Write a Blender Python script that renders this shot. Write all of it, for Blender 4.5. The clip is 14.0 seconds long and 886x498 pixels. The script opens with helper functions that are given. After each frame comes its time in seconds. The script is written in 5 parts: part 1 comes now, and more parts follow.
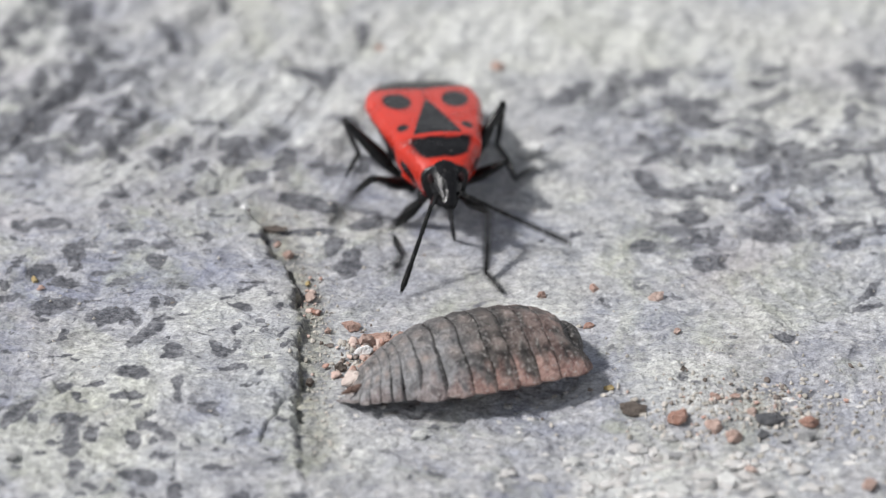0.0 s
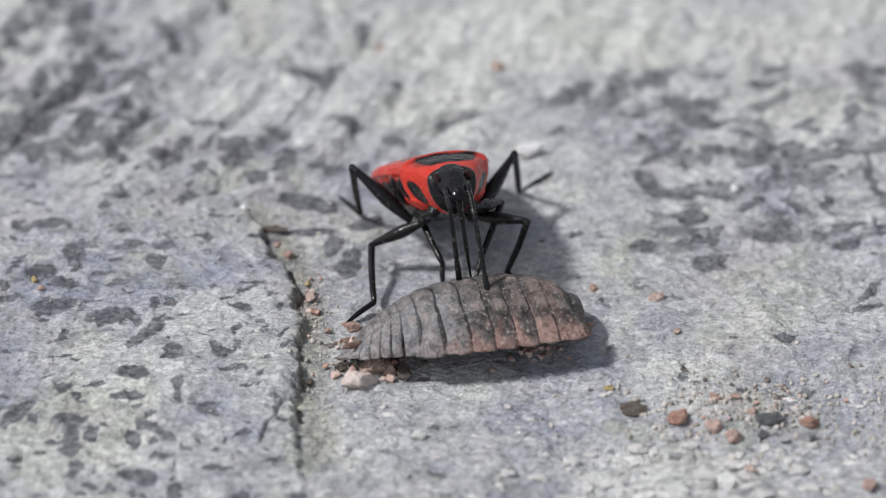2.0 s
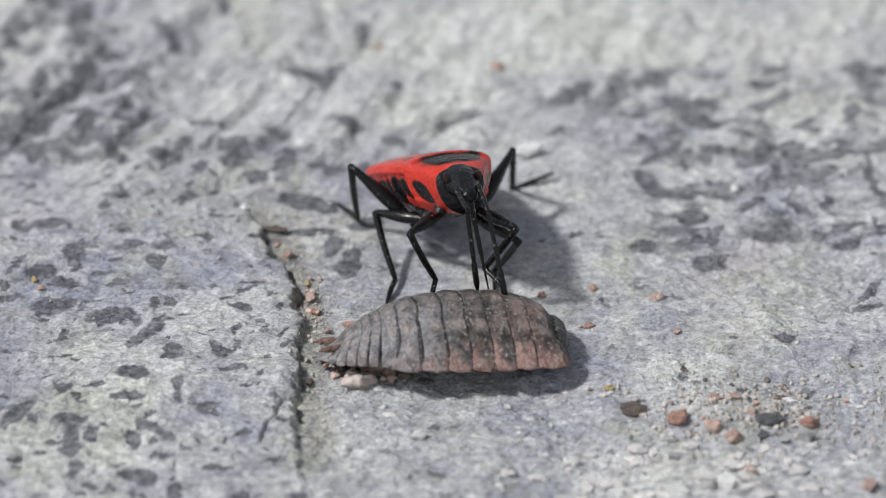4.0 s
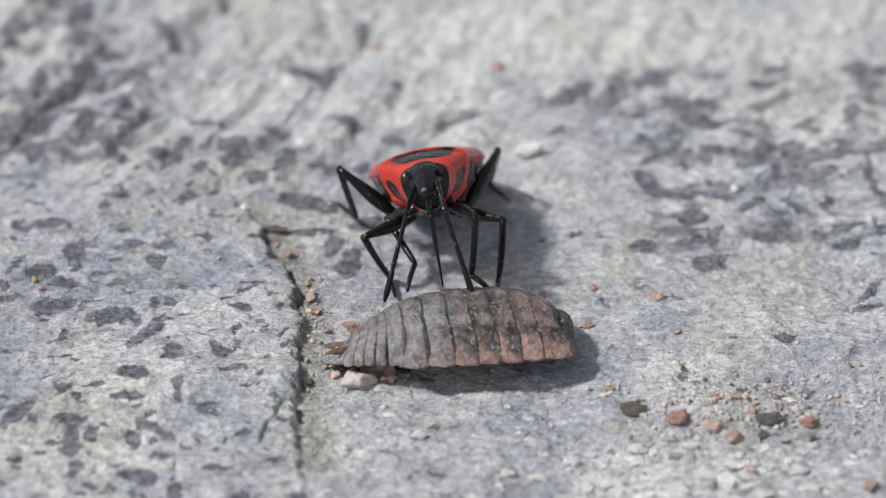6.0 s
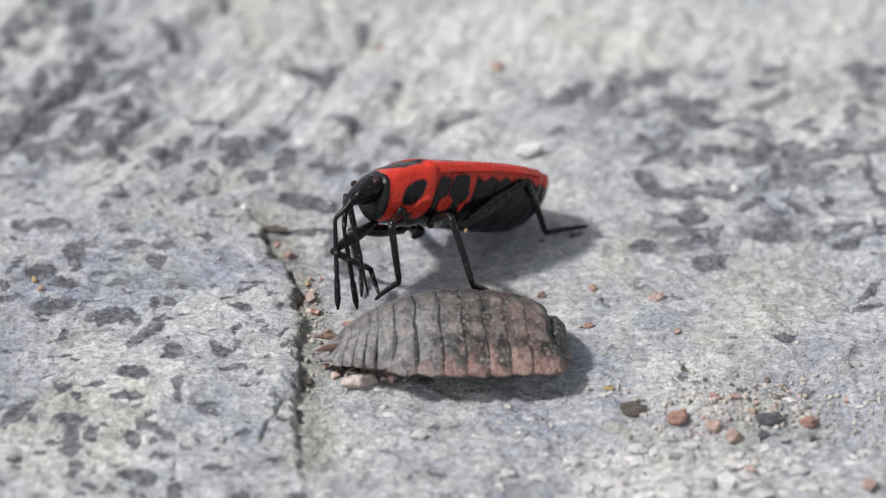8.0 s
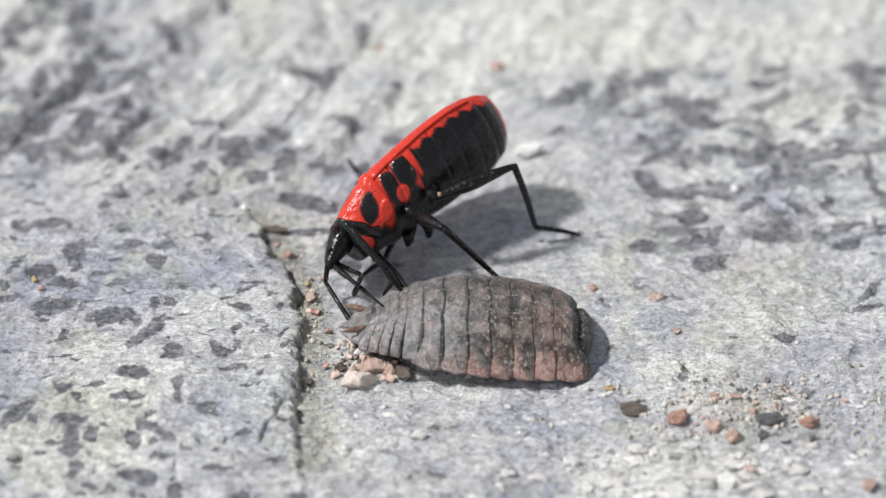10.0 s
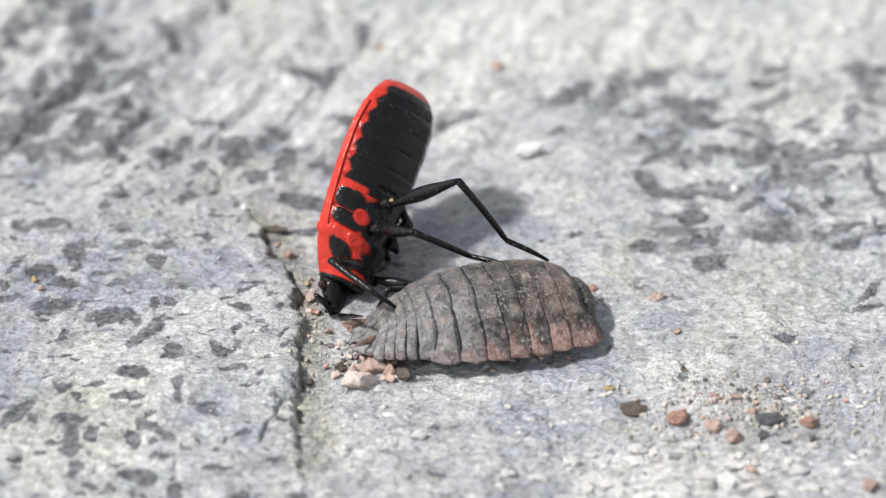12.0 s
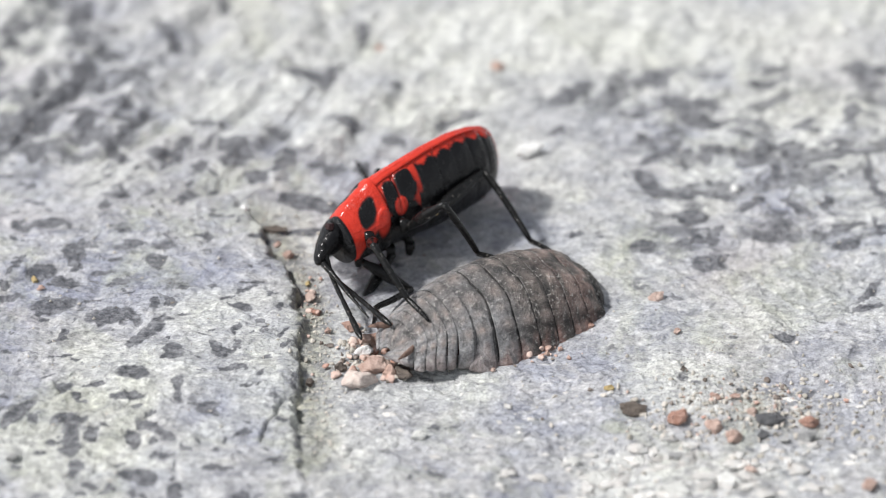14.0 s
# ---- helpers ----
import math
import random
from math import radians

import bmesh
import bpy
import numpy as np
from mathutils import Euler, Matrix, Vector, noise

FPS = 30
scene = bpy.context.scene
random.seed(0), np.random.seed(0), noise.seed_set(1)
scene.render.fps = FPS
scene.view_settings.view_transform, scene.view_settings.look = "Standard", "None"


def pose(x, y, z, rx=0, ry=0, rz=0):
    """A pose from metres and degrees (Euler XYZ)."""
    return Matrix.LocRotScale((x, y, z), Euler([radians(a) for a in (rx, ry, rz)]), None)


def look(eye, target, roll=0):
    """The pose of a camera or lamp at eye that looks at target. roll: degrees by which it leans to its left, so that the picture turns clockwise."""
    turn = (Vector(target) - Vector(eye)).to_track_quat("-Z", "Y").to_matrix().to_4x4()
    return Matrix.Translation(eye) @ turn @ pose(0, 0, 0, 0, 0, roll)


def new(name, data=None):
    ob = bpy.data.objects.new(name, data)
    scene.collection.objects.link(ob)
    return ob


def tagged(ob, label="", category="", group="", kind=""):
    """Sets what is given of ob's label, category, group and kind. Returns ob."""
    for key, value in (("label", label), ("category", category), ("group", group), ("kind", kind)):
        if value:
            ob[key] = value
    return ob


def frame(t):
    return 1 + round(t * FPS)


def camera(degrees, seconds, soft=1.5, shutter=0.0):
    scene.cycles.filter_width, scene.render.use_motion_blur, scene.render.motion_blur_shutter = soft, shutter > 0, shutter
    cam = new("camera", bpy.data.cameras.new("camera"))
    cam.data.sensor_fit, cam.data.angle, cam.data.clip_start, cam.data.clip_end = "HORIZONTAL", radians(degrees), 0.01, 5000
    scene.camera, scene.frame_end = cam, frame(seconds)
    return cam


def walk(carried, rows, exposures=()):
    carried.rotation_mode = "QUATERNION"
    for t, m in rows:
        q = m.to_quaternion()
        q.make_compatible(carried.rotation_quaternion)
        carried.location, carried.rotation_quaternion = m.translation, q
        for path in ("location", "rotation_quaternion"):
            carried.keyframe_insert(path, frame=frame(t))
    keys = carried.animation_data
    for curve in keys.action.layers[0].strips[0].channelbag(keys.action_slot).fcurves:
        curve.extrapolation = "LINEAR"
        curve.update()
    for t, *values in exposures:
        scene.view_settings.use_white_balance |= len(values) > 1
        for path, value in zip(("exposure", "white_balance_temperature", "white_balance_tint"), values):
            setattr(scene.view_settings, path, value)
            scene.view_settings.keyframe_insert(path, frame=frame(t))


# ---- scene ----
D = 171.3  # lens to subject, mm
TILT = radians(37)
cam = camera(12.0, 14.0, soft=1.0, shutter=0.3)
cam.data.dof.use_dof = True
cam.data.dof.focus_distance = 0.1660
cam.data.dof.aperture_fstop = 40.0
EYE = (0.0, -0.001 * D * math.cos(TILT), 0.001 * D * math.sin(TILT))
walk(cam, [(0.0, look(EYE, (0, 0, 0))), (14.0, look(EYE, (0, 0, 0)))],
     exposures=[(0.0, 0.08, 6320, 11), (0.5, 0.04, 6300, 11), (1.2, -0.02, 6260, 11), (1.8, -0.09, 6220, 11), (5.4, -0.06, 6260, 11),
                (7.0, 0.03, 6290, 11), (8.2, 0.09, 6310, 11), (10.4, 0.30, 6380, 10), (11.0, 0.34, 6380, 10), (12.0, 0.38, 6370, 10),
                (13.0, 0.36, 6390, 10), (14.0, 0.37, 6380, 10)])

# ---- light: hazy sun from the left, a little behind the camera ----
SUN_EL, SUN_AZ = radians(53), radians(-97)   # azimuth clockwise from +y
world = bpy.data.worlds.new("world")
scene.world = world
world.use_nodes = True
wn = world.node_tree
sky = wn.nodes.new("ShaderNodeTexSky")
sky.sky_type, sky.sun_disc = "NISHITA", False
sky.sun_elevation, sky.sun_rotation = SUN_EL, SUN_AZ
haze = wn.nodes.new("ShaderNodeHueSaturation")
haze.inputs["Saturation"].default_value = 0.16   # hazy
wn.links.new(sky.outputs[0], haze.inputs["Color"])
wn.links.new(haze.outputs[0], wn.nodes["Background"].inputs[0])
wn.nodes["Background"].inputs[1].default_value = 0.118
sun_dir = Vector((math.sin(SUN_AZ) * math.cos(SUN_EL), math.cos(SUN_AZ) * math.cos(SUN_EL), math.sin(SUN_EL)))
sun = new("sun", bpy.data.lights.new("sun", "SUN"))
sun.data.energy, sun.data.angle, sun.data.color = 3.55, radians(6), (1.0, 0.965, 0.925)
sun.matrix_basis = look(sun_dir, (0, 0, 0))

MM = 0.001


# ---- materials ----
class Nodes:
    def __init__(self, name):
        self.m = bpy.data.materials.new(name)
        self.m.use_nodes = True
        self.t = self.m.node_tree
        self.b = self.t.nodes["Principled BSDF"]
        self.co = self.add("ShaderNodeTexCoord").outputs["Object"]

    def add(self, kind, **kw):
        n = self.t.nodes.new(kind)
        for k, v in kw.items():
            n.inputs[k].default_value = v
        return n

    def link(self, a, b):
        self.t.links.new(a, b)

    def noise(self, scale, detail=4.0, rough=0.6, distort=0.0, vec=None):
        n = self.add("ShaderNodeTexNoise", Scale=scale, Detail=detail, Roughness=rough, Distortion=distort)
        self.link(vec or self.co, n.inputs["Vector"])
        return n.outputs["Fac"]

    def attr(self, name):
        n = self.t.nodes.new("ShaderNodeAttribute")
        n.attribute_name = name
        return n.outputs["Fac"]

    def range(self, v, a, b, c=0.0, d=1.0):
        n = self.add("ShaderNodeMapRange")
        for i, x in enumerate((a, b, c, d)):
            n.inputs[i + 1].default_value = x
        self.link(v, n.inputs[0])
        return n.outputs[0]

    def math(self, op, a, b):
        n = self.t.nodes.new("ShaderNodeMath")
        n.operation = op
        for i, x in enumerate((a, b)):
            if isinstance(x, (int, float)):
                n.inputs[i].default_value = x
            else:
                self.link(x, n.inputs[i])
        return n.outputs[0]

    def mix(self, f, a, b, mode="MIX"):
        n = self.t.nodes.new("ShaderNodeMix")
        n.data_type, n.blend_type = "RGBA", mode
        for i, x in ((0, f), (6, a), (7, b)):
            if isinstance(x, (int, float)):
                n.inputs[i].default_value = x
            elif isinstance(x, tuple):
                n.inputs[i].default_value = (*x, 1)
            else:
                self.link(x, n.inputs[i])
        return n.outputs[2]

    def bump(self, h, dist, strength=1.0, normal=None):
        n = self.add("ShaderNodeBump", Strength=strength, Distance=dist)
        self.link(h, n.inputs["Height"])
        if normal:
            self.link(normal, n.inputs["Normal"])
        return n.outputs[0]

    def out(self, color=None, rough=None, normal=None, **kw):
        for key, v in (("Base Color", color), ("Roughness", rough), ("Normal", normal)):
            if v is None:
                continue
            if isinstance(v, tuple):
                self.b.inputs[key].default_value = (*v, 1)
            elif isinstance(v, (int, float)):
                self.b.inputs[key].default_value = v
            else:
                self.link(v, self.b.inputs[key])
        for k, v in kw.items():
            self.b.inputs[k.replace("_", " ")].default_value = v
        return self.m


def stone_material():
    n = Nodes("weathered_stone")
    lay = n.t.nodes.new("ShaderNodeMapping")
    lay.inputs["Scale"].default_value = (0.7, 1.15, 1.0)
    lay.inputs["Rotation"].default_value = (0, 0, radians(10))
    n.link(n.co, lay.inputs["Vector"])
    lay = lay.outputs[0]
    big = n.noise(170, 5, 0.62, 0.6, lay)
    mid = n.noise(620, 8, 0.70, 0.5, lay)
    flake = n.noise(1250, 6, 0.68, 0.7, lay)
    fine = n.noise(3000, 5, 0.75, 0.2, lay)
    speck = n.noise(8000, 3, 0.7)
    patch = n.noise(95, 4, 0.55, 0.6)
    base = n.mix(n.range(big, 0.38, 0.60), (0.30, 0.315, 0.385), (0.51, 0.507, 0.50))
    base = n.mix(n.range(patch, 0.42, 0.60, 0.0, 0.6), base, (0.37, 0.385, 0.44))
    base = n.mix(n.range(mid, 0.46, 0.62, 0.0, 0.7), base, (0.575, 0.572, 0.57))
    base = n.mix(n.range(flake, 0.52, 0.64, 0.0, 0.55), base, (0.19, 0.195, 0.225))
    base = n.mix(n.range(n.noise(900, 6, 0.7, 0.9, lay), 0.55, 0.64, 0.0, 0.5), base, (0.69, 0.685, 0.675))
    base = n.mix(n.range(n.noise(210, 6, 0.7, 0.8), 0.52, 0.70, 0.0, 0.6), base, (0.41, 0.43, 0.31))
    base = n.mix(n.range(n.noise(130, 5, 0.6, 0.5), 0.55, 0.72, 0.0, 0.35), base, (0.50, 0.45, 0.46))
    base = n.mix(n.math("MULTIPLY", n.attr("pale"), n.range(fine, 0.35, 0.6, 0.5, 1.0)), base, (0.68, 0.69, 0.64))
    base = n.mix(n.math("MULTIPLY", n.attr("soil"), n.range(fine, 0.3, 0.6, 0.45, 1.0)), base, n.mix(n.range(fine, 0.4, 0.6), (0.12, 0.12, 0.085), (0.34, 0.335, 0.265)))
    base = n.mix(n.range(fine, 0.38, 0.60), n.mix(1.0, base, (0.70, 0.70, 0.71), "MULTIPLY"), n.mix(1.0, base, (1.17, 1.17, 1.16), "MULTIPLY"))
    # dark mineral flecks with ragged, speckled edges; the mask also carries painted shade
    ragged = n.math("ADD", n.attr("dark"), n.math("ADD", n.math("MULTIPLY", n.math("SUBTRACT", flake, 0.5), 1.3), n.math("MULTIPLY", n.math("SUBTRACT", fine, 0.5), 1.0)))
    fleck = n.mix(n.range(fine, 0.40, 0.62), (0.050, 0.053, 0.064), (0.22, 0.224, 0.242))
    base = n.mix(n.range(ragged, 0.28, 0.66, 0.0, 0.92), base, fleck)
    base = n.mix(n.range(speck, 0.56, 0.64, 0.0, 0.6), base, n.mix(1.0, base, (1.4, 1.4, 1.38), "MULTIPLY"))
    base = n.mix(n.range(n.math("SUBTRACT", 1.0, speck), 0.56, 0.64, 0.0, 0.6), base, n.mix(1.0, base, (0.46, 0.46, 0.47), "MULTIPLY"))
    h = n.math("ADD", n.math("ADD", mid, n.math("MULTIPLY", flake, 0.55)), n.math("ADD", n.math("MULTIPLY", fine, 0.34), n.math("MULTIPLY", speck, 0.14)))
    return n.out(base, n.range(fine, 0.3, 0.7, 0.6, 0.95), n.bump(h, 0.00042, 0.9))


def grain_material(name, a, b, rough=0.85):
    n = Nodes(name)
    f = n.noise(2800, 5, 0.75)
    r = n.t.nodes.new("ShaderNodeObjectInfo").outputs["Random"]
    c = n.mix(n.range(n.math("ADD", f, n.math("MULTIPLY", r, 0.3)), 0.4, 0.85), a, b)
    return n.out(c, rough, n.bump(n.noise(3600, 5, 0.75), 0.00035, 0.9))


def crumb_material(name, lo, hi, dark=(0.11, 0.085, 0.07)):
    n = Nodes(name)
    r = n.t.nodes.new("ShaderNodeNewGeometry").outputs["Random Per Island"]
    c = n.mix(r, lo, hi)
    c = n.mix(n.range(r, 0.84, 0.88), c, dark)
    c = n.mix(n.range(n.noise(3200, 5, 0.75), 0.4, 0.7, 0.0, 0.6), c, (0.62, 0.56, 0.51))
    return n.out(c, 0.9, n.bump(n.noise(6000, 4, 0.7), 0.0001, 0.8))


def shell_material(name, a, b, gloss=0.3, ridge=2500, dusty=0.30, relief=0.00011):
    """Insect cuticle: the attribute 'red' mixes the ground colour a with the marking colour b."""
    n = Nodes(name)
    f = n.noise(1400, 4, 0.6)
    c = n.mix(n.attr("red"), n.mix(f, a, tuple(x * 2.0 for x in a)), n.mix(n.range(f, 0.3, 0.7), b, tuple(x * 0.74 for x in b)))
    dust = n.noise(4200, 3, 0.7)
    c = n.mix(n.range(dust, 0.66 - 0.2 * (dusty - 0.3), 0.76, 0.0, dusty), c, (0.36, 0.33, 0.30))
    return n.out(c, n.range(f, 0.3, 0.7, gloss, gloss + 0.18), n.bump(n.noise(ridge, 3, 0.6), relief, 0.8), Specular_IOR_Level=0.28)


def louse_material():
    n = Nodes("woodlouse_shell")
    f = n.noise(1900, 6, 0.72, 0.8)
    g = n.noise(6500, 4, 0.75)
    h = n.noise(3200, 5, 0.75, 0.5)
    c = n.mix(n.range(f, 0.40, 0.60), (0.013, 0.012, 0.011), (0.098, 0.082, 0.071))
    c = n.mix(n.math("MULTIPLY", n.attr("dust"), n.range(h, 0.34, 0.56, 0.55, 1.0)), c, n.mix(n.range(f, 0.35, 0.65), (0.15, 0.15, 0.154), (0.43, 0.43, 0.44)))
    c = n.mix(n.math("MULTIPLY", n.attr("pale"), n.range(h, 0.38, 0.58, 0.3, 1.0)), c, (0.38, 0.31, 0.275))
    c = n.mix(n.attr("rim"), c, n.mix(n.range(f, 0.38, 0.62), (0.19, 0.095, 0.08), (0.48, 0.32, 0.27)))
    # dark side spots, plus the shade between plates put into the colour
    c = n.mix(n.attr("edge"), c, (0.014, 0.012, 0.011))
    c = n.mix(n.range(g, 0.56, 0.63, 0.0, 0.7), c, (0.46, 0.44, 0.41))
    c = n.mix(n.range(n.math("SUBTRACT", 1.0, g), 0.57, 0.65, 0.0, 0.5), c, n.mix(1.0, c, (0.35, 0.35, 0.35), "MULTIPLY"))
    return n.out(c, n.range(g, 0.3, 0.7, 0.32, 0.6), n.bump(n.math("ADD", n.math("ADD", f, h), n.math("MULTIPLY", g, 0.5)), 0.00020, 0.9))


STONE = stone_material()
PINK = grain_material("pink_grain", (0.40, 0.25, 0.20), (0.68, 0.53, 0.46))
PALE = grain_material("pale_pink_grain", (0.56, 0.43, 0.37), (0.84, 0.73, 0.66))
RUST = grain_material("rust_grain", (0.40, 0.21, 0.155), (0.60, 0.43, 0.36))
BROWN = grain_material("brown_grain", (0.065, 0.055, 0.047), (0.23, 0.19, 0.16))
CHALK = grain_material("chalk_grain", (0.58, 0.58, 0.55), (0.82, 0.82, 0.79))
GREY = grain_material("grey_grain", (0.22, 0.22, 0.23), (0.5, 0.5, 0.49))
SLATE = grain_material("slate_grain", (0.045, 0.047, 0.052), (0.17, 0.172, 0.18), 0.7)
WHITE = grain_material("white_grain", (0.86, 0.86, 0.84), (0.96, 0.96, 0.95))
YELLOW = grain_material("yellow_grain", (0.40, 0.26, 0.09), (0.56, 0.46, 0.24))
DEBRIS = crumb_material("fine_debris", (0.28, 0.27, 0.23), (0.66, 0.62, 0.56))
FLAKES = crumb_material("chalk_scales", (0.46, 0.46, 0.45), (0.76, 0.755, 0.73), (0.33, 0.335, 0.33))
CRUMB = crumb_material("crumbled_grains", (0.40, 0.20, 0.145), (0.74, 0.60, 0.53))
CUTICLE = shell_material("red_black_cuticle", (0.0045, 0.0045, 0.005), (0.55, 0.038, 0.022), 0.13)
BLACK = shell_material("black_cuticle", (0.004, 0.004, 0.0045), (0.45, 0.02, 0.012), 0.12)
LEGBLACK = shell_material("leg_cuticle", (0.0045, 0.0045, 0.0045), (0.12, 0.10, 0.09), 0.12, 5000, 0.45, 0.00005)
EYE_RED = shell_material("eye_surface", (0.014, 0.005, 0.005), (0.05, 0.01, 0.01), 0.15)
LOUSE = louse_material()
LOUSE_IN = grain_material("woodlouse_inside", (0.035, 0.012, 0.010), (0.10, 0.04, 0.032), 0.7)
RUST_LIMB = grain_material("rust_limb", (0.17, 0.10, 0.075), (0.36, 0.25, 0.20), 0.6)
FEELER = grain_material("pale_limb", (0.20, 0.15, 0.12), (0.36, 0.30, 0.25), 0.6)


# ---- mesh tools; all lengths in mm ----
def mesh_of(name, verts, faces, attrs=None, smooth=True):
    me = bpy.data.meshes.new(name)
    v = np.asarray(verts, float) * MM
    f = np.asarray(faces, np.int32)
    me.vertices.add(len(v))
    me.vertices.foreach_set("co", v.ravel())
    me.loops.add(f.size)
    me.loops.foreach_set("vertex_index", f.ravel())
    me.polygons.add(len(f))
    me.polygons.foreach_set("loop_start", np.arange(len(f), dtype=np.int32) * f.shape[1])
    for key, val in (attrs or {}).items():
        me.attributes.new(key, "FLOAT", "POINT").data.foreach_set("value", np.asarray(val, np.float32).ravel())
    me.update(calc_edges=True)
    me.validate()
    if smooth:
        me.shade_smooth()
    return me


def part(name, me, material, parent=None, label=""):
    ob = new(name, me)
    if material and not me.materials:
        me.materials.append(material)
    if parent:
        ob.parent = parent
    return tagged(ob, label)


def quads(nu, nv, wrap=False):
    i, j = np.meshgrid(np.arange(nu - 1), np.arange(nv if wrap else nv - 1), indexing="ij")
    k = (j + 1) % nv
    return np.stack([i * nv + j, (i + 1) * nv + j, (i + 1) * nv + k, i * nv + k], -1).reshape(-1, 4)


def loft(name, rings, attrs=None):
    """A closed skin over rings of shape (nu, nv, 3); the ends shrink to a point."""
    a = np.asarray(rings, float)
    a = np.concatenate([a[:1].mean(1, keepdims=True) + 0 * a[:1], a, a[-1:].mean(1, keepdims=True) + 0 * a[-1:]])
    at = {k: np.concatenate([v[:1], v, v[-1:]]) for k, v in (attrs or {}).items()}
    return mesh_of(name, a.reshape(-1, 3), quads(a.shape[0], a.shape[1], True), at)


def shell(name, outer, thick, attrs=None):
    """A plate of that thickness: outer is (nu, nv, 3), thickened against its normal."""
    o = np.asarray(outer, float)
    nrm = np.cross(np.gradient(o, axis=0), np.gradient(o, axis=1))
    nrm /= np.linalg.norm(nrm, axis=2, keepdims=True) + 1e-9
    inner = o - nrm * thick
    nu, nv = o.shape[:2]
    q = quads(nu, nv)
    n = nu * nv
    idx = np.arange(n).reshape(nu, nv)
    loop = np.concatenate([idx[:-1, 0], idx[-1, :-1], idx[:0:-1, -1], idx[0, :0:-1]])
    nxt = np.roll(loop, -1)
    rim = np.stack([loop, loop + n, nxt + n, nxt], -1)
    at = {k: np.concatenate([v.ravel(), v.ravel()]) for k, v in (attrs or {}).items()}
    return mesh_of(name, np.concatenate([o.reshape(-1, 3), inner.reshape(-1, 3)]), np.concatenate([q, q[:, ::-1] + n, rim]), at)


def tube(name, points, radii, n=10, flat=1.0):
    p = np.asarray(points, float)
    d = np.gradient(p, axis=0)
    d /= np.linalg.norm(d, axis=1, keepdims=True)
    ref = np.array([0.0, 1.0, 0.0]) if abs(d[0, 1]) < 0.9 else np.array([1.0, 0.0, 0.0])
    s = np.cross(d, ref)
    s /= np.linalg.norm(s, axis=1, keepdims=True)
    u = np.cross(d, s)
    a = np.linspace(0, 2 * math.pi, n, endpoint=False)
    r = np.asarray(radii, float)[:, None, None]
    return loft(name, p[:, None] + r * (np.cos(a)[None, :, None] * s[:, None] + flat * np.sin(a)[None, :, None] * u[:, None]))


def smooth(a, b, x):
    t = np.clip((x - a) / (b - a), 0, 1)
    return t * t * (3 - 2 * t)


def value_noise(x, y, seed):
    xi, yi = np.floor(x).astype(np.int64), np.floor(y).astype(np.int64)
    fx, fy = x - xi, y - yi
    fx, fy = fx * fx * (3 - 2 * fx), fy * fy * (3 - 2 * fy)

    def h(i, j):
        k = (i * 374761393 + j * 668265263 + seed * 2147483647) & 0xFFFFFFFF
        k = ((k ^ (k >> 13)) * 1274126177) & 0xFFFFFFFF
        return ((k ^ (k >> 16)) & 0xFFFF) / 65535.0

    return (h(xi, yi) * (1 - fx) + h(xi + 1, yi) * fx) * (1 - fy) + (h(xi, yi + 1) * (1 - fx) + h(xi + 1, yi + 1) * fx) * fy


def fbm(x, y, scale, octaves=5, seed=0, gain=0.5):
    s, a, t = 0.0, 1.0, 0.0
    for o in range(octaves):
        s = s + a * value_noise(x * scale * 2 ** o + 17.3 * o, y * scale * 2 ** o - 9.1 * o, seed + o)
        t += a
        a *= gain
    return s / t


# ---- the stone ----
EDGE_Y = np.array([-400, -25, -14.2, -11.9, -10.3, -9.5, -6.3, -4.8, -3.0, -1.9, 0.0, 1.95, 3.9, 6.7, 20.0, 400.0])
EDGE_X = np.array([-6.0, -5.0, -5.1, -5.4, -5.72, -5.57, -5.77, -5.8, -5.97, -6.34, -7.2, -7.96, -8.97, -10.3, -16.0, -40.0])


def edge_x(y):
    return np.interp(y, EDGE_Y, EDGE_X)


def ground_height(x, y):
    x, y = np.asarray(x, float), np.asarray(y, float)
    far = 1 - smooth(60, 400, np.hypot(x, y))
    ex = edge_x(y) + 0.7 * (fbm(x * 0 + 5, y, 0.45, 2, 3) - 0.5) + 0.9 * (fbm(x * 0 + 3, y, 1.2, 4, 5) - 0.5) + 0.8 * (fbm(x, y, 1.6, 5, 7, 0.65) - 0.5)
    side = x - ex
    strong = smooth(-16, -10.5, y) * (1 - smooth(-1.0, 4.5, y))
    step = (1 - smooth(-0.14, 0.06, side)) * (0.08 + 0.40 * strong) * (1 - 0.8 * smooth(4, 10, y))
    groove = np.exp(-((side - 0.12) / 0.14) ** 2) * 0.40 * strong * smooth(0.40, 0.58, fbm(x * 0 + 9, y, 0.55, 3, 61))
    rough = (fbm(x, y, 0.20, 4, 11) - 0.5) * 0.8 + (fbm(x, y, 1.1, 5, 23, 0.6) - 0.5) * 0.36 + (fbm(x, y, 3.6, 3, 29, 0.6) - 0.5) * 0.14
    back = smooth(1, 8, y) * (0.5 + 0.5 * (1 - smooth(-4, 4, x))) * (fbm((x * 0.9 - y * 0.45) * 0.95, (x * 0.45 + y * 0.9) * 0.24, 1.0, 3, 31) - 0.5) * 1.1
    off = x + 6.1 + (y + 10.3) * -0.36 + 0.5 * (fbm(x, y, 1.4, 3, 8) - 0.5)
    branch = np.exp(-(off / 0.08) ** 2) * smooth(-13.2, -12.2, y) * (1 - smooth(-10.6, -10.2, y)) * 0.4
    layer = np.floor(3.0 * fbm(x, y * 1.4, 0.33, 4, 91)) * 0.10
    calm = np.exp(-((x / 7) ** 2 + ((y + 3) / 7) ** 2))
    return far * (step - groove - branch + (rough + layer) * (1 - 0.6 * calm) + back)


